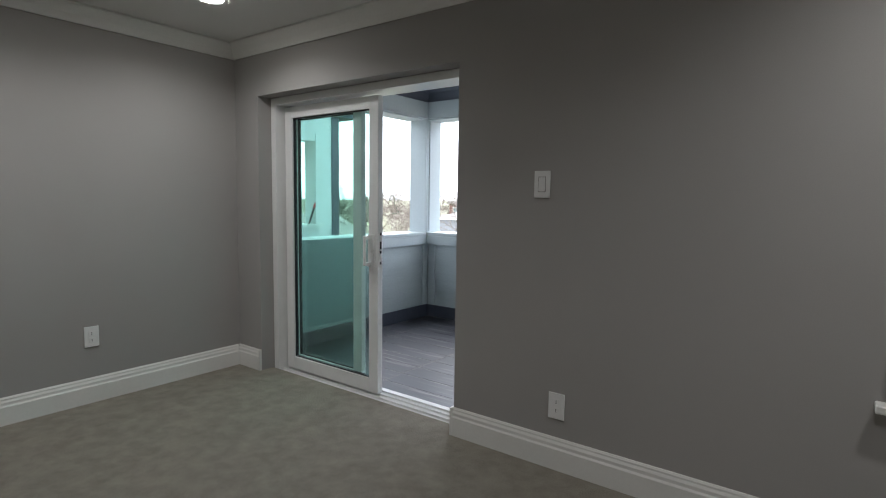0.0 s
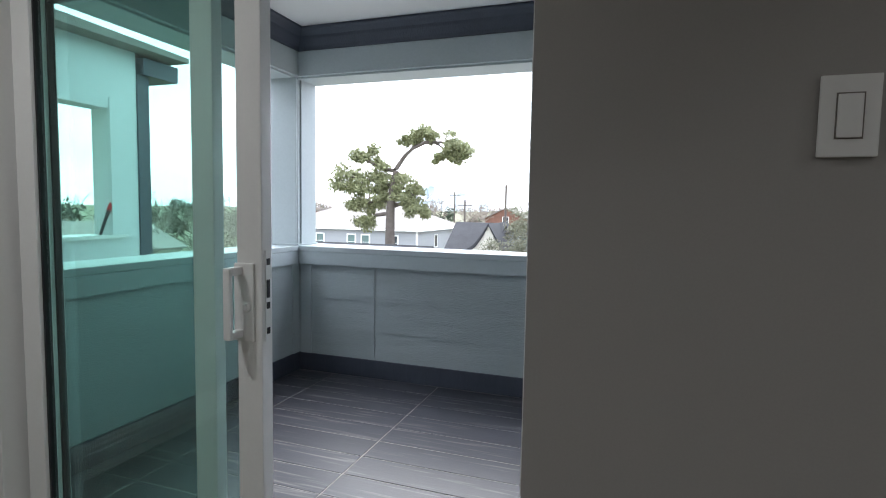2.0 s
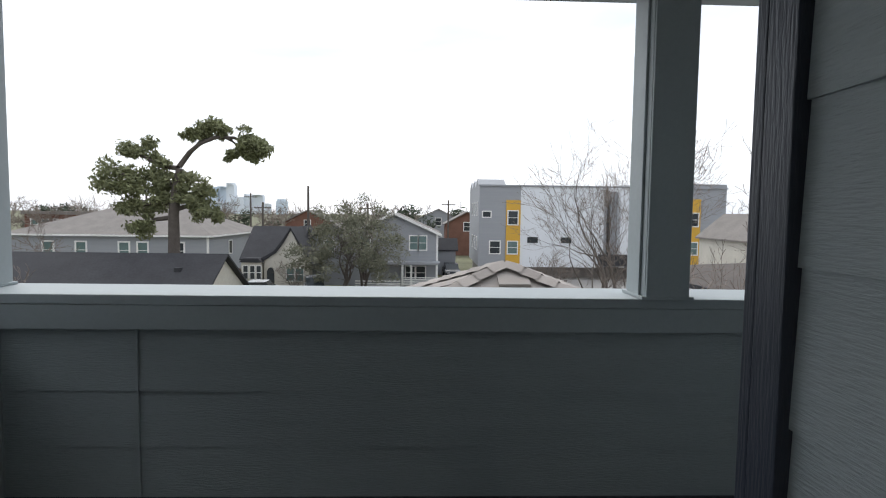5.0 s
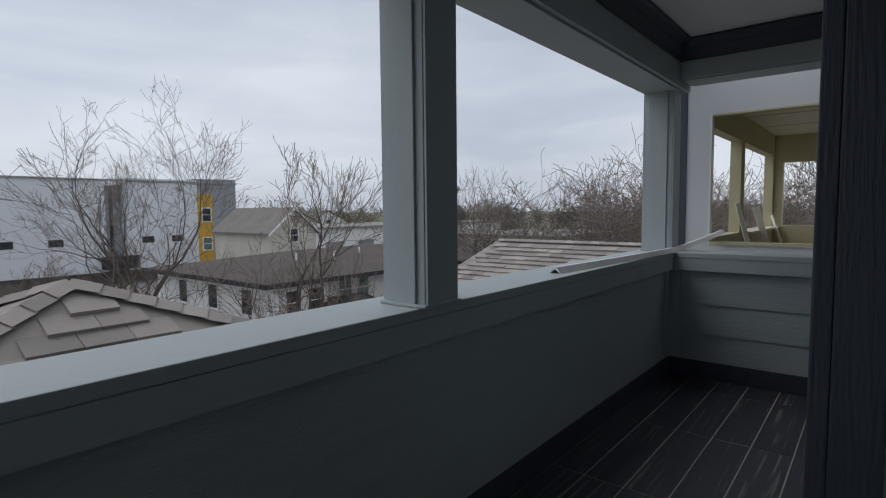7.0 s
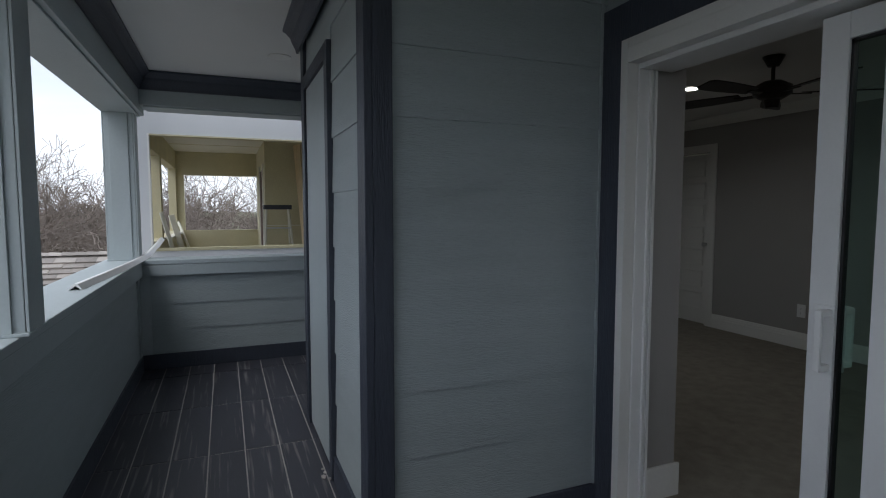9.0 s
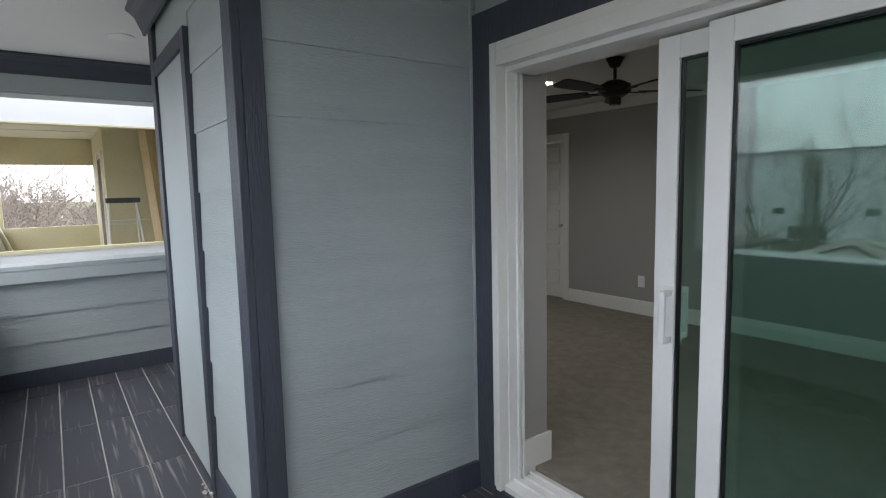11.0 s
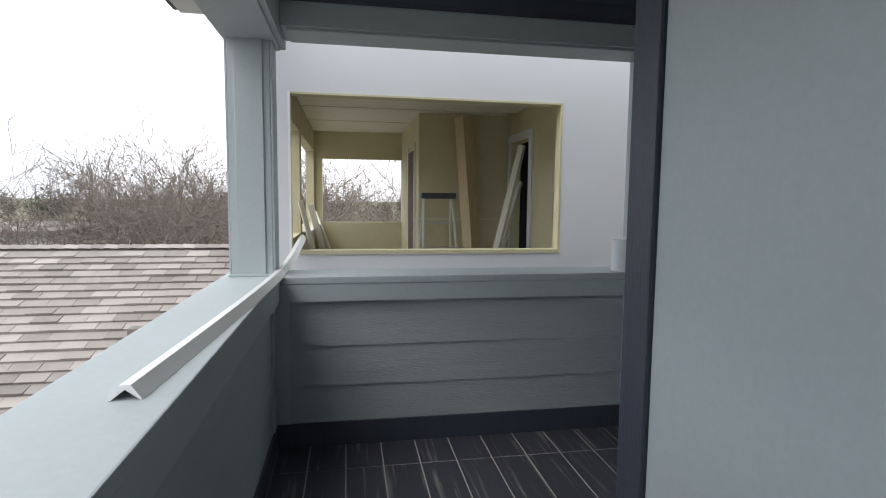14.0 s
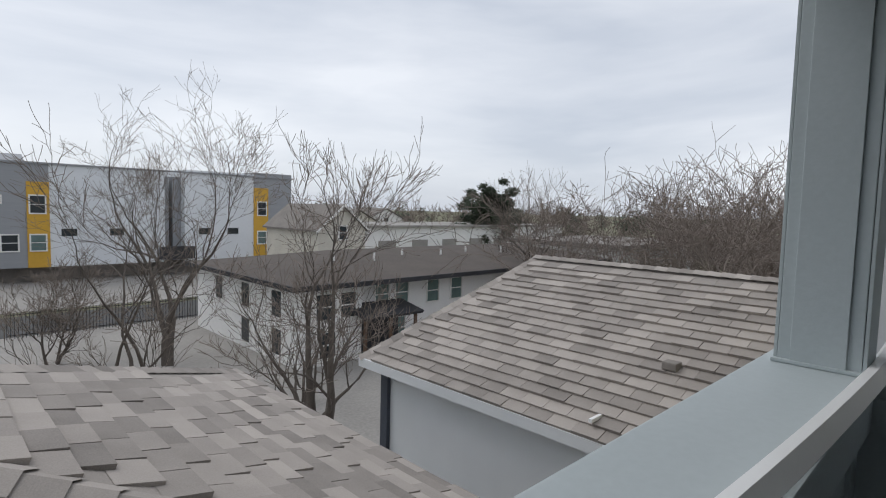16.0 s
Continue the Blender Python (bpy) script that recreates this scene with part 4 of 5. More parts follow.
def hip_roof(name, x0, x1, y0, y1, ze, ax, ay, ax2, ay2, za, label, planes, near):
    """A hipped roof: eaves x0..x1, y0..y1 at ze, ridge from (ax, ay) to (ax2, ay2) at za."""
    c = [Vector((x0, y0, ze)), Vector((x1, y0, ze)), Vector((x1, y1, ze)), Vector((x0, y1, ze))]
    if ax == ax2:
        lo, hi = (Vector((ax, min(ay, ay2), za)), Vector((ax, max(ay, ay2), za)))
        quads = {"s": [c[0], c[1], lo], "e": [c[1], c[2], hi, lo], "n": [c[2], c[3], hi], "w": [c[3], c[0], lo, hi]}
    else:
        lo, hi = (Vector((min(ax, ax2), ay, za)), Vector((max(ax, ax2), ay, za)))
        quads = {"s": [c[0], c[1], hi, lo], "e": [c[1], c[2], hi], "n": [c[2], c[3], lo, hi], "w": [c[3], c[0], lo]}
    b = bmesh.new()
    for q in quads.values():
        b.faces.new([b.verts.new(p) for p in q])
    bmesh.ops.remove_doubles(b, verts=b.verts, dist=0.001)
    b.faces.new([v for v in sorted(b.verts, key=lambda v: math.atan2(v.co.y - (y0 + y1) / 2, v.co.x - (x0 + x1) / 2)) if abs(v.co.z - ze) < 1e-4])
    t = thing(name, ((x0 + x1) / 2, (y0 + y1) / 2, GROUND), label, "house")
    part("roof", b, M_SHINGLE, t, "weathered grey-brown shingle roof")
    for key in planes:
        q = quads[key]
        u = (q[1] - q[0]).normalized()
        L = (q[1] - q[0]).length
        apex = q[2]
        v = (apex - q[0]) - u * (apex - q[0]).dot(u)
        H = v.length
        v = v.normalized()
        pa, pb = ((q[-1] - q[0]).dot(u), (q[2] - q[0]).dot(u))
        shingled_plane(t, q[0] - u * 0.0, u, v, L, H,
                       lambda a, bb, pa=pa, pb=pb, H=H, L=L: 0 <= bb <= H - 0.05 and pa * (bb + 0.14) / H - 0.02 <= a - 0.168 and a + 0.168 <= L - (L - pb) * (bb + 0.14) / H + 0.02, near)
    # ridge and hip caps
    for e0, e1 in ((lo, c[0]), (lo if ax != ax2 else lo, c[1] if ax == ax2 else c[3]), (hi, c[2]), (hi, c[3] if ax == ax2 else c[1]), (lo, hi)):
        d = e1 - e0
        k = int(d.length / 0.2)
        if k < 1:
            continue
        verts, faces = [], []
        side = Vector((d.y, -d.x, 0)).normalized()
        for i in range(k):
            p0, p1 = e0 + d * (i / k), e0 + d * ((i + 1.15) / k)
            bse = len(verts)
            verts += [p0 + side * 0.13 + Vector((0, 0, -0.02)), p0 + Vector((0, 0, 0.032)), p0 - side * 0.13 + Vector((0, 0, -0.02)),
                      p1 + side * 0.13 + Vector((0, 0, -0.005)), p1 + Vector((0, 0, 0.048)), p1 - side * 0.13 + Vector((0, 0, -0.005))]
            faces += [(bse, bse + 1, bse + 4, bse + 3), (bse + 1, bse + 2, bse + 5, bse + 4)]
        raw("ridge_cap", verts, faces, M_SHINGLE, t, kind="stuff")
    part("wall", bx(x0 + 0.3, x1 - 0.3, y0 + 0.3, y1 - 0.3, GROUND, ze + 0.02), M_STUCCO, t)
    b = bmesh.new()
    for a in ((x0 - 0.02, x0 + 0.02, y0, y1), (x1 - 0.02, x1 + 0.02, y0, y1), (x0, x1, y0 - 0.02, y0 + 0.02), (x0, x1, y1 - 0.02, y1 + 0.02)):
        box(b, *a, ze - 0.14, ze + 0.004)
    part("fascia", b, M_STUCCO, t)
    return t


r1 = hip_roof("neighbour_house", -3.9, 4.75, 3.5, 9.8, -0.95, 0.38, 6.3, 0.42, 6.3, 0.75, "low house below the balcony with a weathered hipped shingle roof",
              "senw", lambda p: (p - Vector((1.4, 4.6, 0))).length)
r2 = hip_roof("neighbour_house", 6.75, 13.8, 0.5, 9.6, -1.05, 10.2, 3.2, 10.2, 8.6, 0.54, "pale walled house with a weathered hipped shingle roof",
              "wns", lambda p: (p - Vector((7.0, 5.5, 0))).length)
part("corner_board", bx(6.98, 7.12, 9.15, 9.32, GROUND, -1.07), M_DARK, r2)
part("roof_vent", bx(7.95, 8.13, 4.95, 5.13, -0.44, -0.34, bevel=0.02), M_ROOFGREY_SHADE, r2)
part("offcut", bx(6.85, 7.3, 5.4, 5.44, -0.90, -0.86), M_VINYL, r2, "pale strip of trim lying on the eave")


# houses across the street
def gable(bm, x0, x1, y0, y1, z0, z1, axis, over=0.35, thick=0.16):
    """Roof slabs over a gable whose ridge runs along axis."""
    if axis == "x":
        a0, a1, m = y0, y1, (y0 + y1) / 2
        k = (z1 - z0) / (m - a0)
        pts = [(a0 - over, z0 - over * k), (m, z1), (a1 + over, z0 - over * k), (a1 + over, z0 - over * k + thick), (m, z1 + thick), (a0 - over, z0 - over * k + thick)]
        return prism(bm, pts, "x", x0 - over, x1 + over)
    a0, a1, m = x0, x1, (x0 + x1) / 2
    k = (z1 - z0) / (m - a0)
    pts = [(a0 - over, z0 - over * k), (m, z1), (a1 + over, z0 - over * k), (a1 + over, z0 - over * k + thick), (m, z1 + thick), (a0 - over, z0 - over * k + thick)]
    return prism(bm, pts, "y", y0 - over, y1 + over)


def gable_wall(bm, x0, x1, y0, y1, zb, z0, z1, axis):
    if axis == "x":
        return prism(bm, [(y0, zb), (y1, zb), (y1, z0), ((y0 + y1) / 2, z1), (y0, z0)], "x", x0, x1)
    return prism(bm, [(x0, zb), (x1, zb), (x1, z0), ((x0 + x1) / 2, z1), (x0, z0)], "y", y0, y1)


def facade_window(parent, x0, x1, z0, z1, y, pane=M_WINDARK, frame_m=M_TRIM, fw=0.12, cross=True):
    """A window in a wall that faces the street at y (towards smaller y)."""
    w = part("window", bx(x0, x1, y - 0.02, y + 0.05, z0, z1), pane, parent)
    b = bmesh.new()
    for a in ((x0 - fw, x0, z0 - fw, z1 + fw), (x1, x1 + fw, z0 - fw, z1 + fw), (x0, x1, z0 - fw, z0), (x0, x1, z1, z1 + fw)):
        box(b, a[0], a[1], y - 0.08, y + 0.02, a[2], a[3])
    if cross:
        box(b, x0, x1, y - 0.05, y - 0.021, (z0 + z1) / 2 - 0.03, (z0 + z1) / 2 + 0.03)
    part("frame", b, frame_m, w)


def side_window(parent, x, y0, y1, z0, z1, s, pane=M_WINDARK):
    w = part("window", bx(x - 0.03, x + 0.03, y0, y1, z0, z1), pane, parent)
    b = bmesh.new()
    for a in ((y0 - 0.1, y0, z0 - 0.1, z1 + 0.1), (y1, y1 + 0.1, z0 - 0.1, z1 + 0.1), (y0, y1, z0 - 0.1, z0), (y0, y1, z1, z1 + 0.1)):
        box(b, x - 0.07, x + 0.07, a[0], a[1], a[2], a[3])
    part("frame", b, M_TRIM, w)


# modern three-storey block, grey, ochre and white
ob = thing("modern_townhouses", (14, 66, GROUND), "three-storey townhouse block with grey siding, ochre strips and white panels", "building")
part("wall", bx(5.7, 8.9, 64, 78, -4.9, 4.7), M_HGREY, ob, "grey clapboard bay")
part("panel_strip", bx(8.9, 10.6, 63.9, 78, -4.9, 3.0), M_YELLOW, ob, "ochre yellow panel strip")
part("wall", bx(8.9, 10.6, 64, 78, 3.0, 4.7), M_HGREY, ob)
part("wall", bx(10.6, 20.6, 64, 78, -4.9, 4.8), M_WHITEPANEL, ob, "white panel bay")
part("wall", bx(22.6, 30.4, 64, 78, -4.9, 5.0), M_WHITEPANEL, ob, "white panel bay")
part("panel_strip", bx(30.4, 32.2, 63.9, 78, -4.9, 3.4), M_YELLOW, ob, "ochre yellow panel strip")
part("wall", bx(30.4, 35.3, 64, 78, -4.9, 5.2), M_HGREY, ob, "grey clapboard bay")
# set-back ground floor, its shade given by a darker colour
part("wall", bx(6.2, 35, 66, 78, GROUND, -4.9), M_ROOFGREY_SHADE, ob, "ground floor with shade put into its darker colour")
part("wall", bx(20.6, 22.6, 67, 78, -4.9, 3.2), M_HGREY, ob, "recessed stair bay")
for x in (20.9, 22.2):
    part("chimney_pier", bx(x - 0.45, x + 0.45, 65.2, 66.4, -4.9, 4.2), M_HGREY, ob)
part("balcony_rail", bx(20.0, 23.4, 63.2, 64.4, -4.6, -3.3), M_ROOFDARK_UNLIT, ob, "dark balcony front")
part("cornice", bx(5.6, 35.4, 63.85, 64.0, 4.62, 4.8), M_HGREY, ob)
for x0, x1, z0, z1, p in ((6.15, 7.05, 1.0, 1.6, M_WINDARK), (7.05, 8.2, -3.3, -1.9, M_WINDARK), (9.15, 10.25, 0.15, 1.7, M_WINDARK), (9.15, 10.25, -3.3, -1.9, M_WINTEAL),
                          (11.6, 12.6, -1.9, -1.45, M_WINDARK), (15.6, 16.6, -1.9, -1.45, M_WINDARK), (24.2, 25.2, -1.9, -1.45, M_WINDARK), (27.4, 28.4, -1.9, -1.45, M_WINDARK),
                          (30.9, 31.9, 0.2, 1.7, M_WINDARK), (30.9, 31.9, -3.2, -1.8, M_WINTEAL), (33.0, 34.0, -3.2, -2.4, M_WINDARK)):
    facade_window(ob, x0, x1, z0, z1, 63.9 if 8.9 < x0 < 10.6 or 30.4 < x0 < 32 else 64.0, p, M_TRIM if x0 < 11 or x0 > 29 else M_WINDARK, cross=z1 - z0 > 1)
for y0, z0 in ((66, 1.2), (69, 1.2), (72, 1.2), (66, -3), (69, -3), (72, -3)):
    side_window(ob, 5.7, y0, y0 + 0.9, z0, z0 + 1.5, -1)
for y0 in (65, 69.5, 74):
    part("roof_peak", prism(bmesh.new(), [(y0, 4.7), (y0 + 4.2, 4.7), (y0 + 2.1, 5.6)], "x", 5.7, 9.0), M_HGREY, ob)

# two-storey grey gabled house with a white porch
gh = thing("gabled_house", (-4, 57, GROUND), "two-storey grey clapboard house with white trim and a porch", "house")
part("wall", gable_wall(bmesh.new(), -8.4, 0.7, 57, 68, GROUND, -0.9, 1.1, "y"), M_HGREY, gh)
part("roof", gable(bmesh.new(), -8.4, 0.7, 57, 68, -0.85, 1.15, "y", 0.4), M_ROOFGREY_SHADE, gh)
b = prism(bmesh.new(), [(-8.85, -1.12), (-3.85, 1.12), (1.15, -1.12), (1.15, -0.86), (-3.85, 1.36), (-8.85, -0.86)], "y", 56.5, 56.62)
part("bargeboard", b, M_TRIM, gh, "white bargeboard")
part("wall", gable_wall(bmesh.new(), -12.5, -8.0, 57.5, 66, GROUND, -1.3, -0.1, "y"), M_HGREY, gh, "lower wing")
part("roof", gable(bmesh.new(), -12.5, -8.0, 57.5, 66, -1.25, -0.05, "y", 0.35), M_ROOFGREY_SHADE, gh)
for x0, x1, z0, z1 in ((-2.2, -1.4, -2.5, -1.1), (-1.3, -0.5, -2.5, -1.1), (-7.3, -6.4, -2.5, -1.2), (-11.2, -10.2, -2.8, -1.7), (-2.6, -1.7, -5.6, -4.3), (-1.5, -0.6, -5.6, -4.3)):
    facade_window(gh, x0, x1, z0, z1, 57.0 if x0 > -8 else 57.5, M_WINTEAL if z0 > -3 else M_WINDARK)
part("porch_roof", bx(-5.6, 0.9, 55.2, 57, -3.95, -3.7), M_HGREY, gh)
for x in (-5.4, -2.9, -2.0, 0.6):
    part("porch_post", bx(x - 0.1, x + 0.1, 55.3, 55.5, -6.2, -3.95), M_TRIM, gh)
part("porch_floor", bx(-5.6, 0.9, 55.2, 57, GROUND, -6.1), M_CONC, gh)
for k in range(4):
    part("rail", bx(-3.0, 0.6, 55.3, 55.4, -6.0 + k * 0.22, -5.9 + k * 0.22), M_TRIM, gh)
    part("fence_rail", bx(-7.4, -3.0, 53.0, 53.08, -6.2 + k * 0.25, -6.07 + k * 0.25), M_TRIM, gh)
part("corner_board", bx(0.55, 0.75, 56.93, 57.0, -6.1, -0.9), M_TRIM, gh)
lean2 = thing("shed", (2.0, 66, GROUND), "small grey outbuilding behind the drive", "shed")
part("wall", bx(0.9, 3.2, 68, 72, GROUND, -3.2), M_HGREY, lean2)
part("roof", gable(bmesh.new(), 0.9, 3.2, 68, 72, -3.2, -2.0, "x", 0.3), M_ROOFDARK_UNLIT, lean2)

# cream cottage
wh = thing("cottage", (-15.5, 54, GROUND), "small cream brick cottage with a steep dark roof", "house")
part("wall", bx(-18.3, -13.4, 53.6, 62, GROUND, -3.3), M_HCREAM, wh)
part("roof", gable(bmesh.new(), -18.4, -13.2, 53.6, 62, -3.3, -0.4, "x", 0.3), M_ROOFDARK_UNLIT, wh)
part("wall", prism(bmesh.new(), [(-16.2, GROUND), (-11.9, GROUND), (-11.9, -3.9), (-13.6, -0.5), (-14.2, -1.6), (-15.0, -2.7), (-16.2, -3.5)], "y", 52.9, 53.6), M_HCREAM, wh, "swept front gable")
part("roof_edge", prism(bmesh.new(), [(-16.4, -3.55), (-15.0, -2.72), (-14.2, -1.6), (-13.6, -0.45), (-11.6, -3.95), (-11.45, -3.8), (-13.6, -0.2), (-14.4, -1.5), (-15.2, -2.5), (-16.5, -3.3)], "y", 52.7, 62), M_ROOFDARK_UNLIT, wh)
part("bay", bx(-18.2, -16.3, 52.4, 53.6, GROUND + 0.5, -3.6), M_HCREAM, wh)
part("bay_roof", prism(bmesh.new(), [(-18.4, -3.6), (-16.1, -3.6), (-16.6, -3.2), (-17.9, -3.2)], "y", 52.2, 53.6), M_ROOFDARK_UNLIT, wh)
for x0 in (-18.0, -17.35, -16.75):
    facade_window(wh, x0, x0 + 0.42, -5.2, -3.95, 52.4, fw=0.06)
for x0 in (-14.0, -13.1):
    facade_window(wh, x0, x0 + 0.7, -5.4, -4.2, 52.9, M_WINTEAL, fw=0.08)
part("door", prism(bmesh.new(), [(-15.9, -6.0), (-15.2, -6.0), (-15.2, -4.5), (-15.35, -4.2), (-15.55, -4.1), (-15.75, -4.2), (-15.9, -4.5)], "y", 52.85, 52.9), M_WINDARK, wh)
for k in range(4):
    part("step", bx(-16.1, -14.9, 51.3 + k * 0.35, 52.9, GROUND + k * 0.15, GROUND + 0.15 + k * 0.15), M_CONC, wh)

# long grey house with a hipped roof
h1 = thing("hipped_house", (-32, 66, GROUND), "long two-storey grey clapboard house with a hipped roof", "house")
part("wall", bx(-46, -24.3, 60, 78, GROUND, -1.5), M_HGREY, h1)
b = bmesh.new()
vs = [b.verts.new(p) for p in ((-46.5, 59.5, -1.5), (-23.8, 59.5, -1.5), (-23.8, 78.5, -1.5), (-46.5, 78.5, -1.5), (-38, 69, 1.9), (-31, 69, 1.9))]
for f in ((0, 1, 5, 4), (1, 2, 5), (2, 3, 4, 5), (3, 0, 4), (3, 2, 1, 0)):
    b.faces.new([vs[i] for i in f])
part("roof", b, M_ROOFGREY_SHADE, h1)
part("gutter", bx(-46.5, -23.8, 59.45, 59.55, -1.62, -1.45), M_TRIM, h1)
part("gutter", bx(-23.85, -23.75, 59.5, 78.5, -1.62, -1.45), M_TRIM, h1)
part("corner_board", bx(-24.5, -24.25, 59.93, 60.0, GROUND, -1.5), M_TRIM, h1)
for x0, p in ((-42, M_WINTEAL), (-38.5, M_WINTEAL), (-33.9, M_WINTEAL), (-31.9, M_WINTEAL), (-28.0, M_WINDARK)):
    facade_window(h1, x0, x0 + 1.0, -4.0, -2.3, 60.0, p, fw=0.16)
for y0 in (66, 75):
    side_window(h1, -24.3, y0, y0 + 1.0, -3.8, -2.3, 1)

# dark roofed house in front
bh = thing("dark_roofed_house", (-17, 34, GROUND), "low house with a dark shingle gable roof and cream gable end", "house")
part("wall", gable_wall(bmesh.new(), -30, -14.2, 33, 41, GROUND, -4.2, -1.8, "x"), M_HCREAM, bh)
part("roof", gable(bmesh.new(), -30, -14.2, 33, 41, -4.15, -1.75, "x", 0.4), M_ROOFDARK_UNLIT, bh)
part("roof_vent", bx(-16.6, -16.2, 35.2, 35.6, -3.0, -2.4), M_ROOFDARK_UNLIT, bh)

# white two-storey building with a flat brown roof
ww = thing("white_apartment_building", (22, 30, GROUND), "white painted brick two-storey building with a dark low roof", "building")
part("wall", bx(14.3, 17.9, 24.9, 37.5, GROUND, -2.3), M_HWHITE, ww)
part("wall", bx(17.9, 42, 25.5, 37.5, GROUND, -2.3), M_HWHITE, ww)
b = bmesh.new()
vs = [b.verts.new(p) for p in ((13.7, 24.2, -2.3), (42.6, 24.2, -2.3), (42.6, 38.2, -2.3), (13.7, 38.2, -2.3), (20, 31, -1.25), (38, 31, -1.25))]
for f in ((0, 1, 5, 4), (1, 2, 5), (2, 3, 4, 5), (3, 0, 4), (3, 2, 1, 0)):
    b.faces.new([vs[i] for i in f])
part("roof", b, M_ROOFBROWN, ww, "brown low hipped roof")
part("fascia", bx(13.65, 42.6, 24.15, 24.25, -2.5, -2.25), M_ROOFDARK_UNLIT, ww)
part("fascia", bx(13.6, 13.7, 24.2, 38.2, -2.5, -2.25), M_ROOFDARK_UNLIT, ww)
for x0, z0 in ((15.2, -4.1), (16.6, -4.1), (19.2, -3.9), (20.6, -3.9), (23, -4), (25, -4), (15.4, -6.0), (20.4, -5.9)):
    facade_window(ww, x0, x0 + 0.9, z0, z0 + 1.25, 24.9 if x0 < 17.5 else 25.5, M_WINTEAL if x0 > 18 else M_WINDARK, fw=0.07)
for y0, z0 in ((26.5, -4.1), (30, -4.1), (33.5, -4.1), (26.5, -6.0), (30, -6.0)):
    side_window(ww, 14.3, y0, y0 + 1.0, z0, z0 + 1.3, -1)
part("porch_roof", prism(bmesh.new(), [(23.6, -4.15), (25.5, -3.75), (25.5, -3.6), (23.5, -4.0)], "x", 17.2, 21.0), M_ROOFDARK_UNLIT, ww)
part("porch_wall", bx(17.5, 20.8, 25.42, 25.5, GROUND, -4.1), M_ROOFDARK_UNLIT, ww)
for x in (17.4, 19.0, 20.7):
    part("porch_post", bx(x - 0.07, x + 0.07, 23.8, 23.94, GROUND, -4.05), M_WOODFENCE, ww)
for i, (x, y) in enumerate(((18.5, 28.5), (21, 28), (24, 29), (27, 28.5), (30, 29), (33, 28.2))):
    part("vent_pipe", cyl(bmesh.new(), (x, y, -1.8), (x, y, -1.2), 0.07, seg=8), M_HWHITE, ww)

# small gabled house and long white shed beyond
fg = thing("gabled_house", (31, 47, GROUND), "pale gabled house with light trim among the trees", "house")
part("wall", gable_wall(bmesh.new(), 27.6, 32.8, 45, 55, GROUND, -0.7, 1.45, "y"), M_HCREAM, fg)
part("roof", gable(bmesh.new(), 27.6, 32.8, 45, 55, -0.65, 1.5, "y", 0.3), M_ROOFGREY_SHADE, fg)
part("bargeboard", prism(bmesh.new(), [(27.2, -1.05), (30.2, 1.45), (33.2, -1.05), (33.2, -0.85), (30.2, 1.68), (27.2, -0.85)], "y", 44.6, 44.7), M_TRIM, fg)
facade_window(fg, 29.8, 30.6, -1.6, -0.4, 45.0)
ls = thing("long_shed", (65, 62, GROUND), "long white low commercial building", "building")
part("wall", bx(36, 90, 60, 75, GROUND, -1.2), M_HWHITE, ls)
part("roof", bx(35.5, 90.5, 59.5, 75.5, -1.2, -0.9), M_CONC, ls)
for i in range(8):
    part("door", bx(40 + i * 6, 43 + i * 6, 59.95, 60.0, GROUND, -3.0), M_CONC, ls)
wb = thing("long_shed", (48, 30, GROUND), "pale low outbuilding behind the trees", "building")
part("wall", bx(44, 60, 24, 36, GROUND, -1.6), M_HWHITE, wb)
part("roof", bx(43.6, 60.4, 23.6, 36.4, -1.6, -1.2), M_ROOFGREY_SHADE, wb)
bk = thing("brick_building", (-62, 105, GROUND), "far brick building with rows of white windows", "building")
part("wall", bx(-76, -58, 104, 116, GROUND, 0.2), M_BRICK, bk)
part("roof", bx(-76.4, -57.6, 103.6, 116.4, 0.2, 0.8), M_ROOFGREY_SHADE, bk)
for i in range(8):
    for z0 in (-5.4, -2.6):
        facade_window(bk, -74.8 + i * 2.1, -73.6 + i * 2.1, z0, z0 + 1.8, 104.0, M_WINTEAL, fw=0.2)
for x, y, w, d, h, m in ((-25, 112, 9, 8, 1.5, M_BRICK), (-8, 95, 10, 9, 0.8, M_HCREAM), (7, 100, 8, 9, 1.6, M_BRICK), (2, 118, 9, 9, 2.2, M_HGREY), (75, 95, 10, 10, 1.2, M_HWHITE), (60, 84, 9, 9, 0.8, M_HCREAM), (-45, 30, 10, 9, -0.6, M_HCREAM), (-38, 14, 9, 9, -1.0, M_HGREY)):
    hh = thing("far_house", (x, y, GROUND), "small gabled house half hidden by bare trees", "house", "far houses")
    part("wall", gable_wall(bmesh.new(), x - w / 2, x + w / 2, y, y + d, GROUND, h - 2.2, h, "y"), m, hh)
    part("roof", gable(bmesh.new(), x - w / 2, x + w / 2, y, y + d, h - 2.15, h + 0.05, "y", 0.4), M_ROOFGREY_SHADE, hh)
    facade_window(hh, x - 0.6, x + 0.6, h - 3.4, h - 1.9, y)

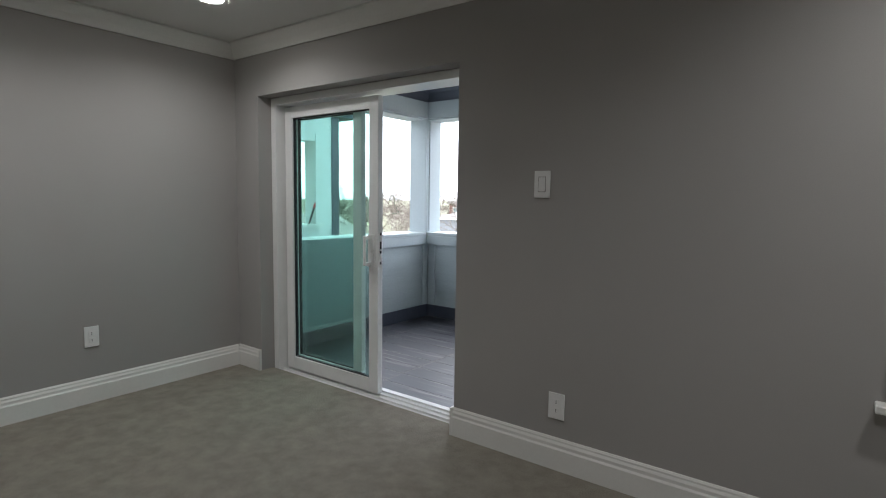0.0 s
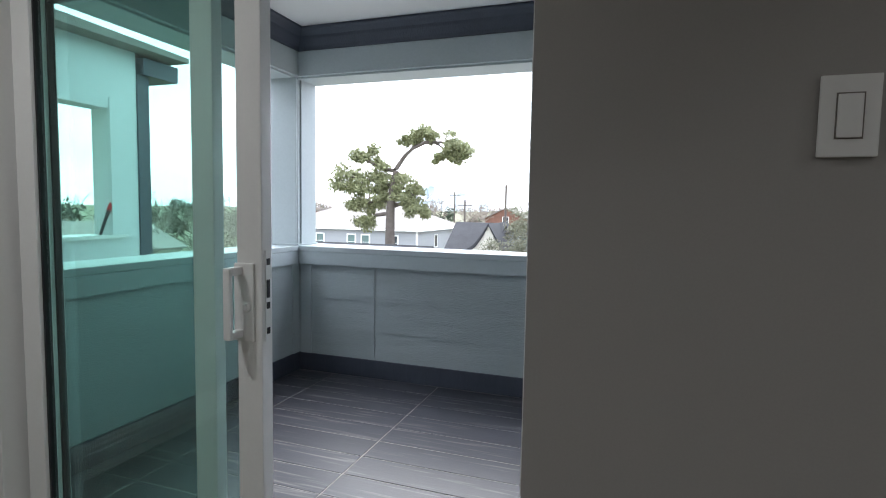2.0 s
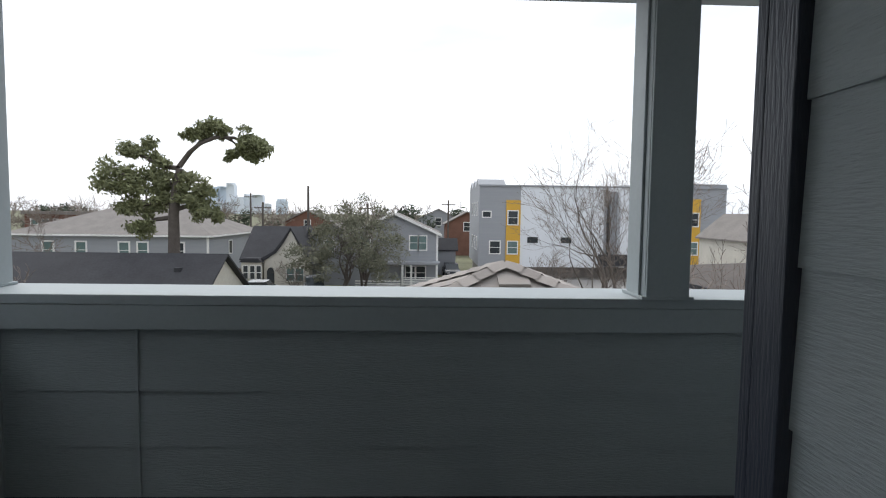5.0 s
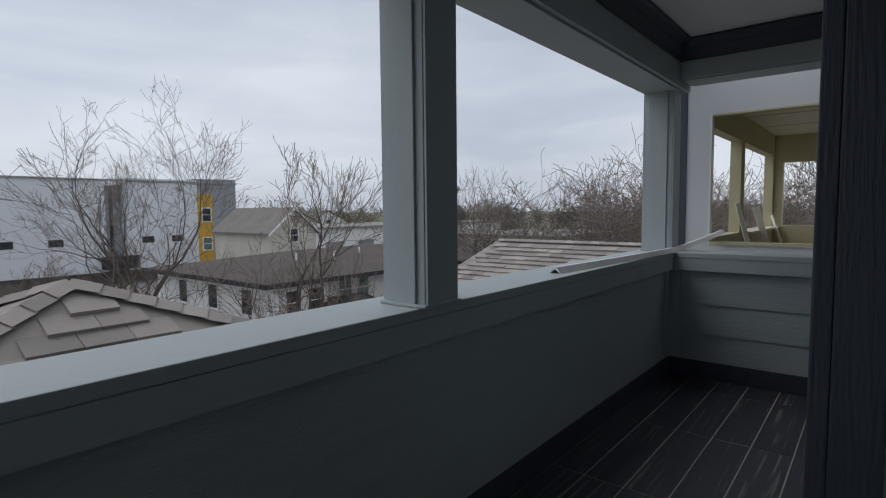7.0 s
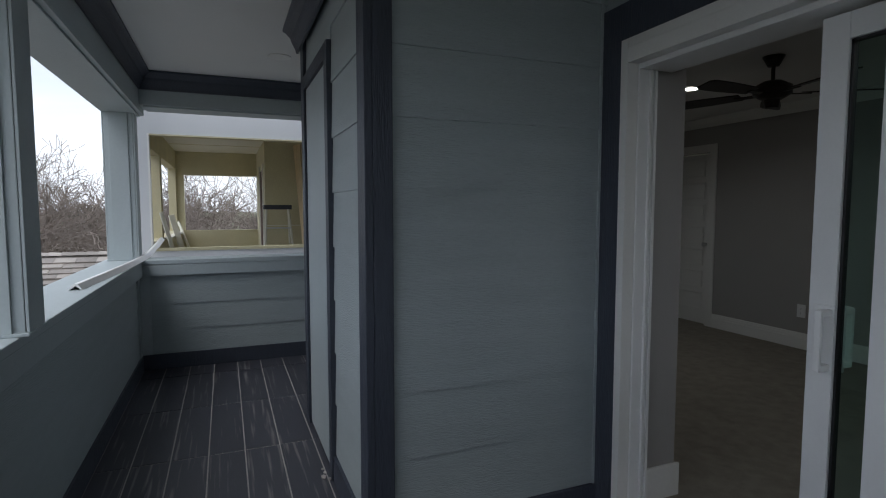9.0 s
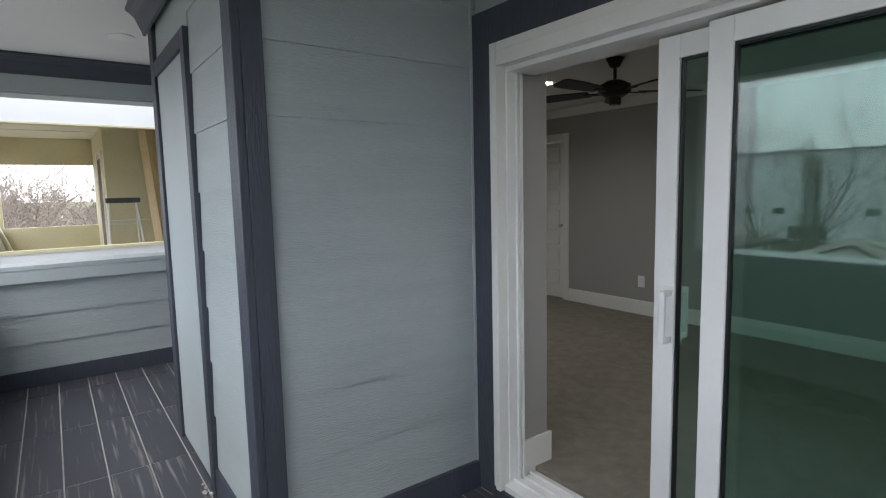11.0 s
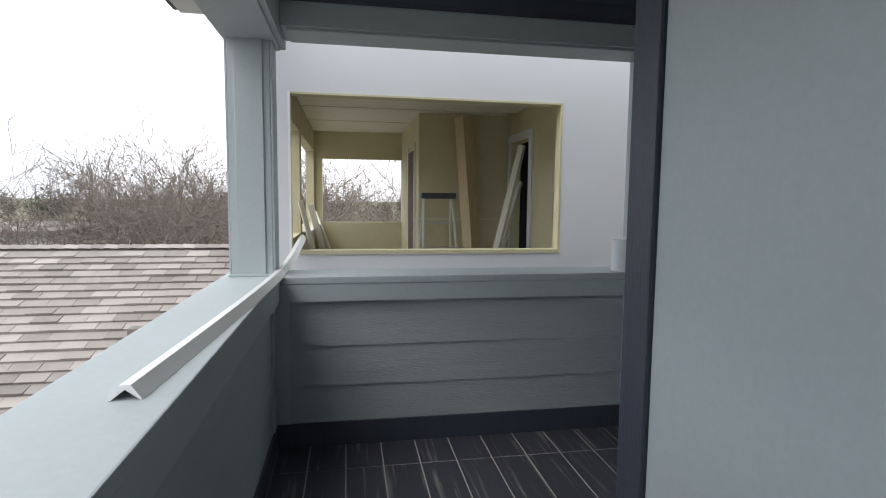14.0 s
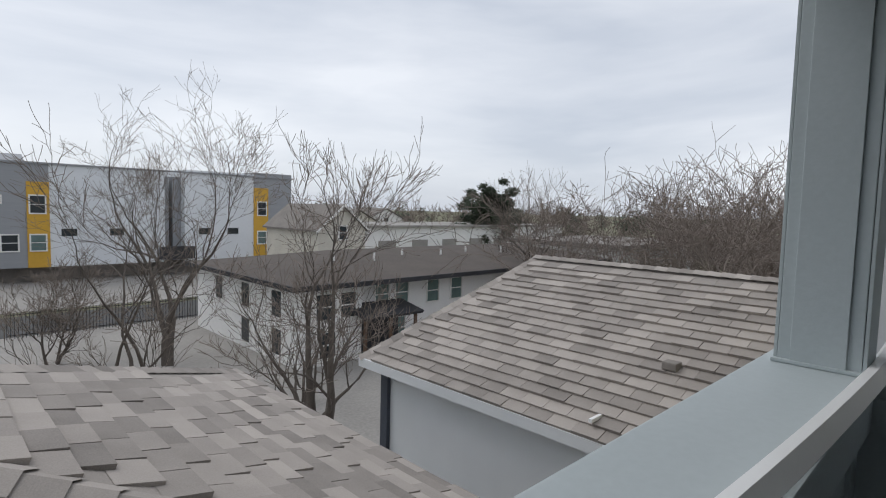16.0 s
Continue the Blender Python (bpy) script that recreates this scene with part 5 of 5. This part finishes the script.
# skyline, the haze carried by the tower colours
for x0, x1, zt, m in ((-603, -582, 62, M_HAZE), (-580, -560, 66, M_HAZE), (-556, -535, 74, M_HAZE2), (-528, -505, 36, M_HAZE2), (-508, -495, 44, M_HAZE2), (-490, -458, 46, M_HAZE2),
                      (-450, -440, 22, M_HAZE2), (-417, -394, 31, M_HAZE), (-640, -606, 30, M_HAZE), (-560, -540, 24, M_HAZE2), (-600, -566, 22, M_HAZE2), (-535, -500, 16, M_HAZE2), (-690, -650, 34, M_HAZE2)):
    tw = thing("tower", (x0, 1500, GROUND), "downtown office tower with haze put into its pale colour", "tower", "downtown skyline")
    part("shaft", bx(x0, x1, 1500 + random.uniform(0, 30), 1540, GROUND, zt), m, tw)
    part("crown", bx(x0 + 3, x1 - 3, 1505, 1538, zt, zt + random.choice((1.5, 3, 5))), m, tw)

# utility poles
for x, y, h in ((-13.9, 62, 4.2), (-22, 72, 2.5), (-8.6, 75, 2.6), (-36, 70, 3.2), (-31, 95, 4.5), (3.0, 88, 3.5)):
    up = thing("utility_pole", (x, y, GROUND), "dark wooden utility pole", "utility pole", "utility poles")
    part("pole", cyl(bmesh.new(), (x, y, GROUND), (x, y, h), 0.17, 0.12, 10), M_BARK, up)
    if h != 4.2:
        part("crossarm", bx(x - 1.1, x + 1.1, y - 0.06, y + 0.06, h - 0.8, h - 0.66), M_BARK, up)

# fences
fc = thing("iron_fence", (12, 38, GROUND), "black iron picket fence along the yard", "fence")
for i in range(0, 70):
    part("picket", bx(5.0 + i * 0.17, 5.03 + i * 0.17, 40.0, 40.03, GROUND, GROUND + 1.5), M_BLACK, fc)
for z in (0.2, 1.35):
    part("rail", bx(5.0, 17.0, 39.99, 40.04, GROUND + z, GROUND + z + 0.05), M_BLACK, fc)
wf = thing("wooden_fence", (-21, 57, GROUND), "brown wooden board fence beside the cottage", "fence")
for i in range(26):
    part("fence_board", bx(-23.6 + i * 0.2, -23.42 + i * 0.2, 57.0, 57.03, GROUND, GROUND + 1.7 + random.uniform(-0.03, 0.03)), M_WOODFENCE, wf)


def car(x, y, yaw, paint, label, tall=0.0):
    c = thing("car", (x, y, GROUND + 0.05), label, "car", "parked cars")
    rot = Matrix.Translation((x, y, GROUND + 0.05)) @ pose(0, 0, 0, 0, 0, yaw)
    def put(nm, bm, m, par, lab="", smooth=False):
        bm.transform(rot)
        return part(nm, bm, m, par, lab, smooth)
    b = prism(bmesh.new(), [(-2.2, 0.35), (2.2, 0.3), (2.25, 0.75), (1.2, 0.95), (-2.1, 1.0 + tall * 0.1), (-2.25, 0.7)], "y", -0.9, 0.9)
    bmesh.ops.bevel(b, geom=list(b.edges), offset=0.08, segments=2, affect="EDGES")
    body = put("body", b, paint, c)
    b = prism(bmesh.new(), [(-1.9, 0.97), (1.15, 0.95), (0.45, 1.42 + tall), (-1.3 - tall * 0.8, 1.45 + tall)], "y", -0.76, 0.76)
    put("cabin_glass", b, M_WINDARK, c)
    b = prism(bmesh.new(), [(0.35, 1.40 + tall), (0.3, 1.46 + tall), (-1.2 - tall * 0.8, 1.49 + tall), (-1.3 - tall * 0.8, 1.43 + tall)], "y", -0.78, 0.78)
    put("roof", b, paint, c)
    for wx in (-1.4, 1.4):
        for wy in (-0.82, 0.82):
            w = put("wheel", cyl(bmesh.new(), (wx, wy - 0.1, 0.33), (wx, wy + 0.1, 0.33), 0.33, seg=20), M_RUBBER, c)
            put("rim", cyl(bmesh.new(), (wx, wy - 0.105, 0.33), (wx, wy + 0.105, 0.33), 0.2, seg=16), M_CHROME, w)
    for wy in (-0.62, 0.62):
        put("headlight", bx(2.15, 2.27, wy - 0.15, wy + 0.15, 0.6, 0.72), M_CHROME, c)
    return c


car(-10.6, 49.4, -75, M_CARS, "silver sport utility vehicle parked at the kerb", 0.32)
car(-15.9, 48.6, 180, M_CARW, "white sedan parked at the kerb")
car(2.6, 66, -85, M_CARD, "dark sedan standing on the drive", 0.1)
car(-54, 92, 0, M_CARD, "dark car far along the street")

# trees
bare_tree(9.9, 29.5, GROUND, 13.5, 0.17, 3, 3, "tall bare winter tree with many upright stems", depth=6, kids=(1, 3))
bare_tree(9.2, 15.6, GROUND, 9.8, 0.2, 8, 2, "crooked bare winter tree with spreading limbs", lean=(0.12, 0.05), depth=6, kids=(2, 2))
bare_tree(6.3, 21.5, GROUND, 10.5, 0.11, 21, 3, "slender bare winter tree with fine twigs", depth=6, kids=(1, 2))
bare_tree(33, 26, GROUND, 11.5, 0.14, 31, 3, "bare winter tree with fine reddish twigs", depth=5, kids=(2, 3))
bare_tree(20, -1.5, GROUND, 11.5, 0.2, 44, 2, "bare winter tree with tangled limbs", depth=6, kids=(1, 3))
bare_tree(-6.5, 53.0, GROUND, 9.0, 0.14, 51, 4, "bare winter tree in front of the houses", depth=5, kids=(2, 3))
bare_tree(-12.9, 52.0, GROUND, 3.6, 0.05, 61, 3, "small leafless shrub beside the cottage", depth=4, kids=(2, 3))
bare_tree(12.5, 21.0, GROUND, 6.5, 0.07, 71, 3, "small bare tree in the paved yard", depth=5, kids=(1, 3))
bare_tree(6.0, 33.0, GROUND, 6.0, 0.07, 72, 4, "low bare tangled shrub by the fence", depth=5, kids=(2, 3))


def leafy_tree(name, x, y, z, trunk_h, crown, n, size, leaf, label, seed, r=0.25):
    rng = random.Random(seed)
    t = thing(name, (x, y, z), label, "tree")
    out = {k: ([], []) for k in range(4)}
    grow(out, Vector((x, y, z)), Vector((0, 0, 1)), trunk_h, r, 3, rng, 8, kids=(3, 4), tip=0.02)
    raw("trunk", *out[3], M_BARK, t, smooth=True)
    for k in (2, 1, 0):
        raw("branchwork", *out[k], M_BARK, t, kind="stuff")
    v, f = [], []
    for cx, cy, cz, cr in crown:
        for _ in range(18):
            o = Vector((rng.gauss(0, 0.55), rng.gauss(0, 0.55), rng.gauss(0, 0.42))) * cr
            leaf_cloud(v, f, (x + cx + o.x, y + cy + o.y, z + cz + o.z), cr * 0.48, n // 18, size, rng)
    raw("crown", v, f, leaf, t, kind="stuff")
    return t


leafy_tree("oak_tree", -8.0, 49.6, GROUND, 3.0, [(-3.0, 0, 4.2, 1.9), (-1.4, 0.4, 6.4, 2.1), (0.6, 0, 7.4, 2.0), (2.4, 0.3, 6.6, 2.0), (4.0, 0, 4.8, 1.9), (0, -0.8, 4.6, 2.2), (2.0, -0.6, 4.2, 2.0), (-2.4, -0.5, 2.9, 1.6), (3.4, -0.5, 3.0, 1.6)],
           1500, 0.12, M_OLIVE, "broad tree with sparse olive-grey winter leaves", 5)
leafy_tree("evergreen_tree", 71, 62, GROUND, 3.0, [(0, 0, 5, 3.2), (-2.4, 0, 7.5, 2.8), (2.0, 0, 8.5, 3.0), (0, 0, 10.8, 2.4), (3.4, 0, 5.5, 2.8), (-3.6, 0, 5, 2.6)], 4200, 0.3, M_EVERGREEN,
           "dense dark evergreen tree above the roofs", 6, 0.4)

# tall pine with a bent leader
px, py = -18.8, 40.0
pine = thing("pine_tree", (px, py, GROUND), "tall pine with a long bent limb and clumps of needles", "tree")
v, f = [], []
tube(v, f, [Vector((px + dx, py, z)) for dx, z in ((0, GROUND), (0.02, -2.3), (0.05, 1.0), (0.3, 3.1), (0.55, 4.3))], [0.5, 0.42, 0.36, 0.3, 0.24], 12)
raw("trunk", v, f, M_BARK, pine, smooth=True)
BOUGHS = [[(0.5, 4.5), (1.1, 5.6), (2.0, 6.3), (3.2, 6.75), (4.4, 6.8), (5.4, 6.4), (6.1, 5.9)], [(0.4, 4.4), (-0.4, 4.5), (-1.3, 4.9), (-2.2, 5.4), (-3.0, 5.6)], [(0.2, 3.0), (-1.0, 3.5), (-2.2, 3.6), (-3.6, 3.9)],
         [(0.2, 2.6), (1.0, 2.9), (1.7, 2.8), (2.2, 2.3)], [(0.1, 1.6), (-1.0, 1.9), (-2.2, 1.6)], [(0.1, 1.3), (0.9, 1.6), (1.9, 1.4), (2.6, 1.0)], [(0.1, 0.8), (-1.4, 0.6), (-2.6, -0.1)],
         [(2.0, 6.3), (2.4, 7.0), (2.8, 7.4)], [(4.0, 6.8), (4.6, 6.2), (4.9, 5.7)]]
BOUGHS = [[(a, b if b < 3.1 else 3.1 + (b - 3.1) * 0.93) for a, b in bough] for bough in BOUGHS]
for bough in BOUGHS:
    v, f = [], []
    tube(v, f, [Vector((px + a, py + 0.3 * math.sin(i * 1.7), b)) for i, (a, b) in enumerate(bough)], [0.2 * (1 - 0.75 * i / len(bough)) for i in range(len(bough))], 7)
    raw("limb", v, f, M_BARK, pine, smooth=True)
rng = random.Random(77)
TUFTS = [(-3.0, 5.8, 1.1), (-2.0, 5.9, 0.9), (-3.8, 4.2, 1.2), (-2.6, 4.0, 1.1), (-1.4, 3.7, 1.0), (-0.4, 3.4, 0.9), (-4.2, 3.2, 1.0), (-3.2, 2.9, 1.0), (-1.9, 2.9, 1.0), (-0.7, 2.5, 0.9), (0.6, 3.6, 0.8), (1.4, 3.1, 0.9),
          (2.0, 2.4, 0.8), (0.9, 2.4, 0.8), (1.6, 1.6, 0.8), (2.4, 1.1, 0.8), (3.0, 0.9, 0.6), (-2.4, 1.5, 0.9), (-3.2, 1.3, 0.9), (-1.3, 1.7, 0.7), (-2.6, -0.1, 0.8), (-1.9, 0.3, 0.6), (2.2, 7.3, 0.7), (3.0, 7.5, 0.8), (3.7, 7.3, 0.6), (1.5, 7.0, 0.5),
          (5.4, 6.6, 0.8), (6.1, 6.3, 0.8), (6.6, 5.8, 0.7), (5.9, 5.6, 0.6), (4.8, 5.8, 0.6), (4.2, 5.5, 0.45), (-0.9, 4.9, 0.7)]
for a, b_, r in TUFTS:
    b_ = b_ if b_ < 3.1 else 3.1 + (b_ - 3.1) * 0.93
    v, f = [], []
    for _ in range(6):
        o = Vector((rng.gauss(0, 0.45), rng.gauss(0, 0.5), rng.gauss(0, 0.3))) * r
        leaf_cloud(v, f, (px + a + o.x * 1.2, py + o.y, b_ + o.z), r * 0.85, 85, 0.17, rng, 0.65)
    raw("needle_clump", v, f, M_NEEDLE, pine, kind="stuff")

# far woods: bare and a few evergreen crowns, as one mass
rng = random.Random(5)
wv, wf_ = [], []
ev, ef = [], []


def scrub(x, y, h):
    out = {k: (wv, wf_) for k in range(5)}
    grow(out, Vector((x, y, GROUND)), Vector((rng.uniform(-0.2, 0.2), rng.uniform(-0.2, 0.2), 1)), h * 0.36, 0.010 * h + 0.02, 4, rng, 3, spread=0.85, up=0.0, kink=0.36, kids=(2, 3), tip=0.007 + 0.00022 * math.hypot(x, y))


for _ in range(260):
    a = radians(rng.uniform(-52, 118))
    d = rng.uniform(85, 210)
    x, y = d * math.sin(a), d * math.cos(a)
    scrub(x, y, rng.uniform(7.0, 11.5) + d * 0.014)
for _ in range(95):
    x, y = rng.uniform(26, 60), rng.uniform(2, 26)
    if not (13 < x < 44 and 23 < y < 39):
        scrub(x, y, rng.uniform(10.0, 14.5))
for _ in range(26):
    scrub(rng.uniform(16, 34), rng.uniform(-9, 3), rng.uniform(7, 9.5))
for _ in range(40):
    a = radians(rng.uniform(-80, -35))
    d = rng.uniform(25, 80)
    scrub(d * math.sin(a), d * math.cos(a), rng.uniform(6, 8))
raw("bare_woods", wv, wf_, M_TWIG, None, "far belt of bare brown winter trees and scrub", "woods", "stuff")
for _ in range(70):
    a = radians(rng.uniform(-60, 110))
    d = rng.uniform(110, 230)
    for _ in range(3):
        leaf_cloud(ev, ef, (d * math.sin(a) + rng.uniform(-3, 3), d * math.cos(a), GROUND + rng.uniform(2.5, 7.5)), rng.uniform(2, 3.6), 90, 0.55, rng, 0.9)
raw("evergreen_woods", ev, ef, M_EVERGREEN, None, "far scattered dark evergreen crowns", "woods", "stuff")

# service cable across the yard
cable = thing("service_cable", (8, 20, -3.6), "thin black service cable sagging across the yard", "cable")
v, f = [], []
tube(v, f, [Vector((2.0 + 14 * q, 13.0 + 12.5 * q, -3.4 - 1.2 * q - 1.2 * q * (1 - q))) for q in [i / 14 for i in range(15)]], [0.014] * 15, 6)
raw("wire", v, f, M_BLACK, cable)

# ---- balcony floor tiles ----
tile_mesh = {}


def tile(x0, x1, y0, y1):
    key = (round(x1 - x0, 3), round(y1 - y0, 3))
    if key not in tile_mesh:
        w, h = key
        tile_mesh[key] = mesh_of("tile", box(bmesh.new(), 0.0035, w - 0.0035, 0.0035, h - 0.0035, -0.005, 0.0, 0.0012), M_TILE)
    o = new("tile", tile_mesh[key])
    o.location = (x0, y0, FL + random.uniform(-0.0004, 0.0004))
    under(o, bal)


xs = [XL] + [-2.005 + 0.885 * i for i in range(7)] + [XR]
ys = [YW + 0.03] + [0.452 + 0.2053 * i for i in range(11)] + [YF - 0.012]
for xa, xb in zip(xs, xs[1:]):
    for ya, yb in zip(ys, ys[1:]):
        if not (xa > CX0 and xb < CX1 and yb < CY - 0.05):
            tile(xa, xb, ya, yb)
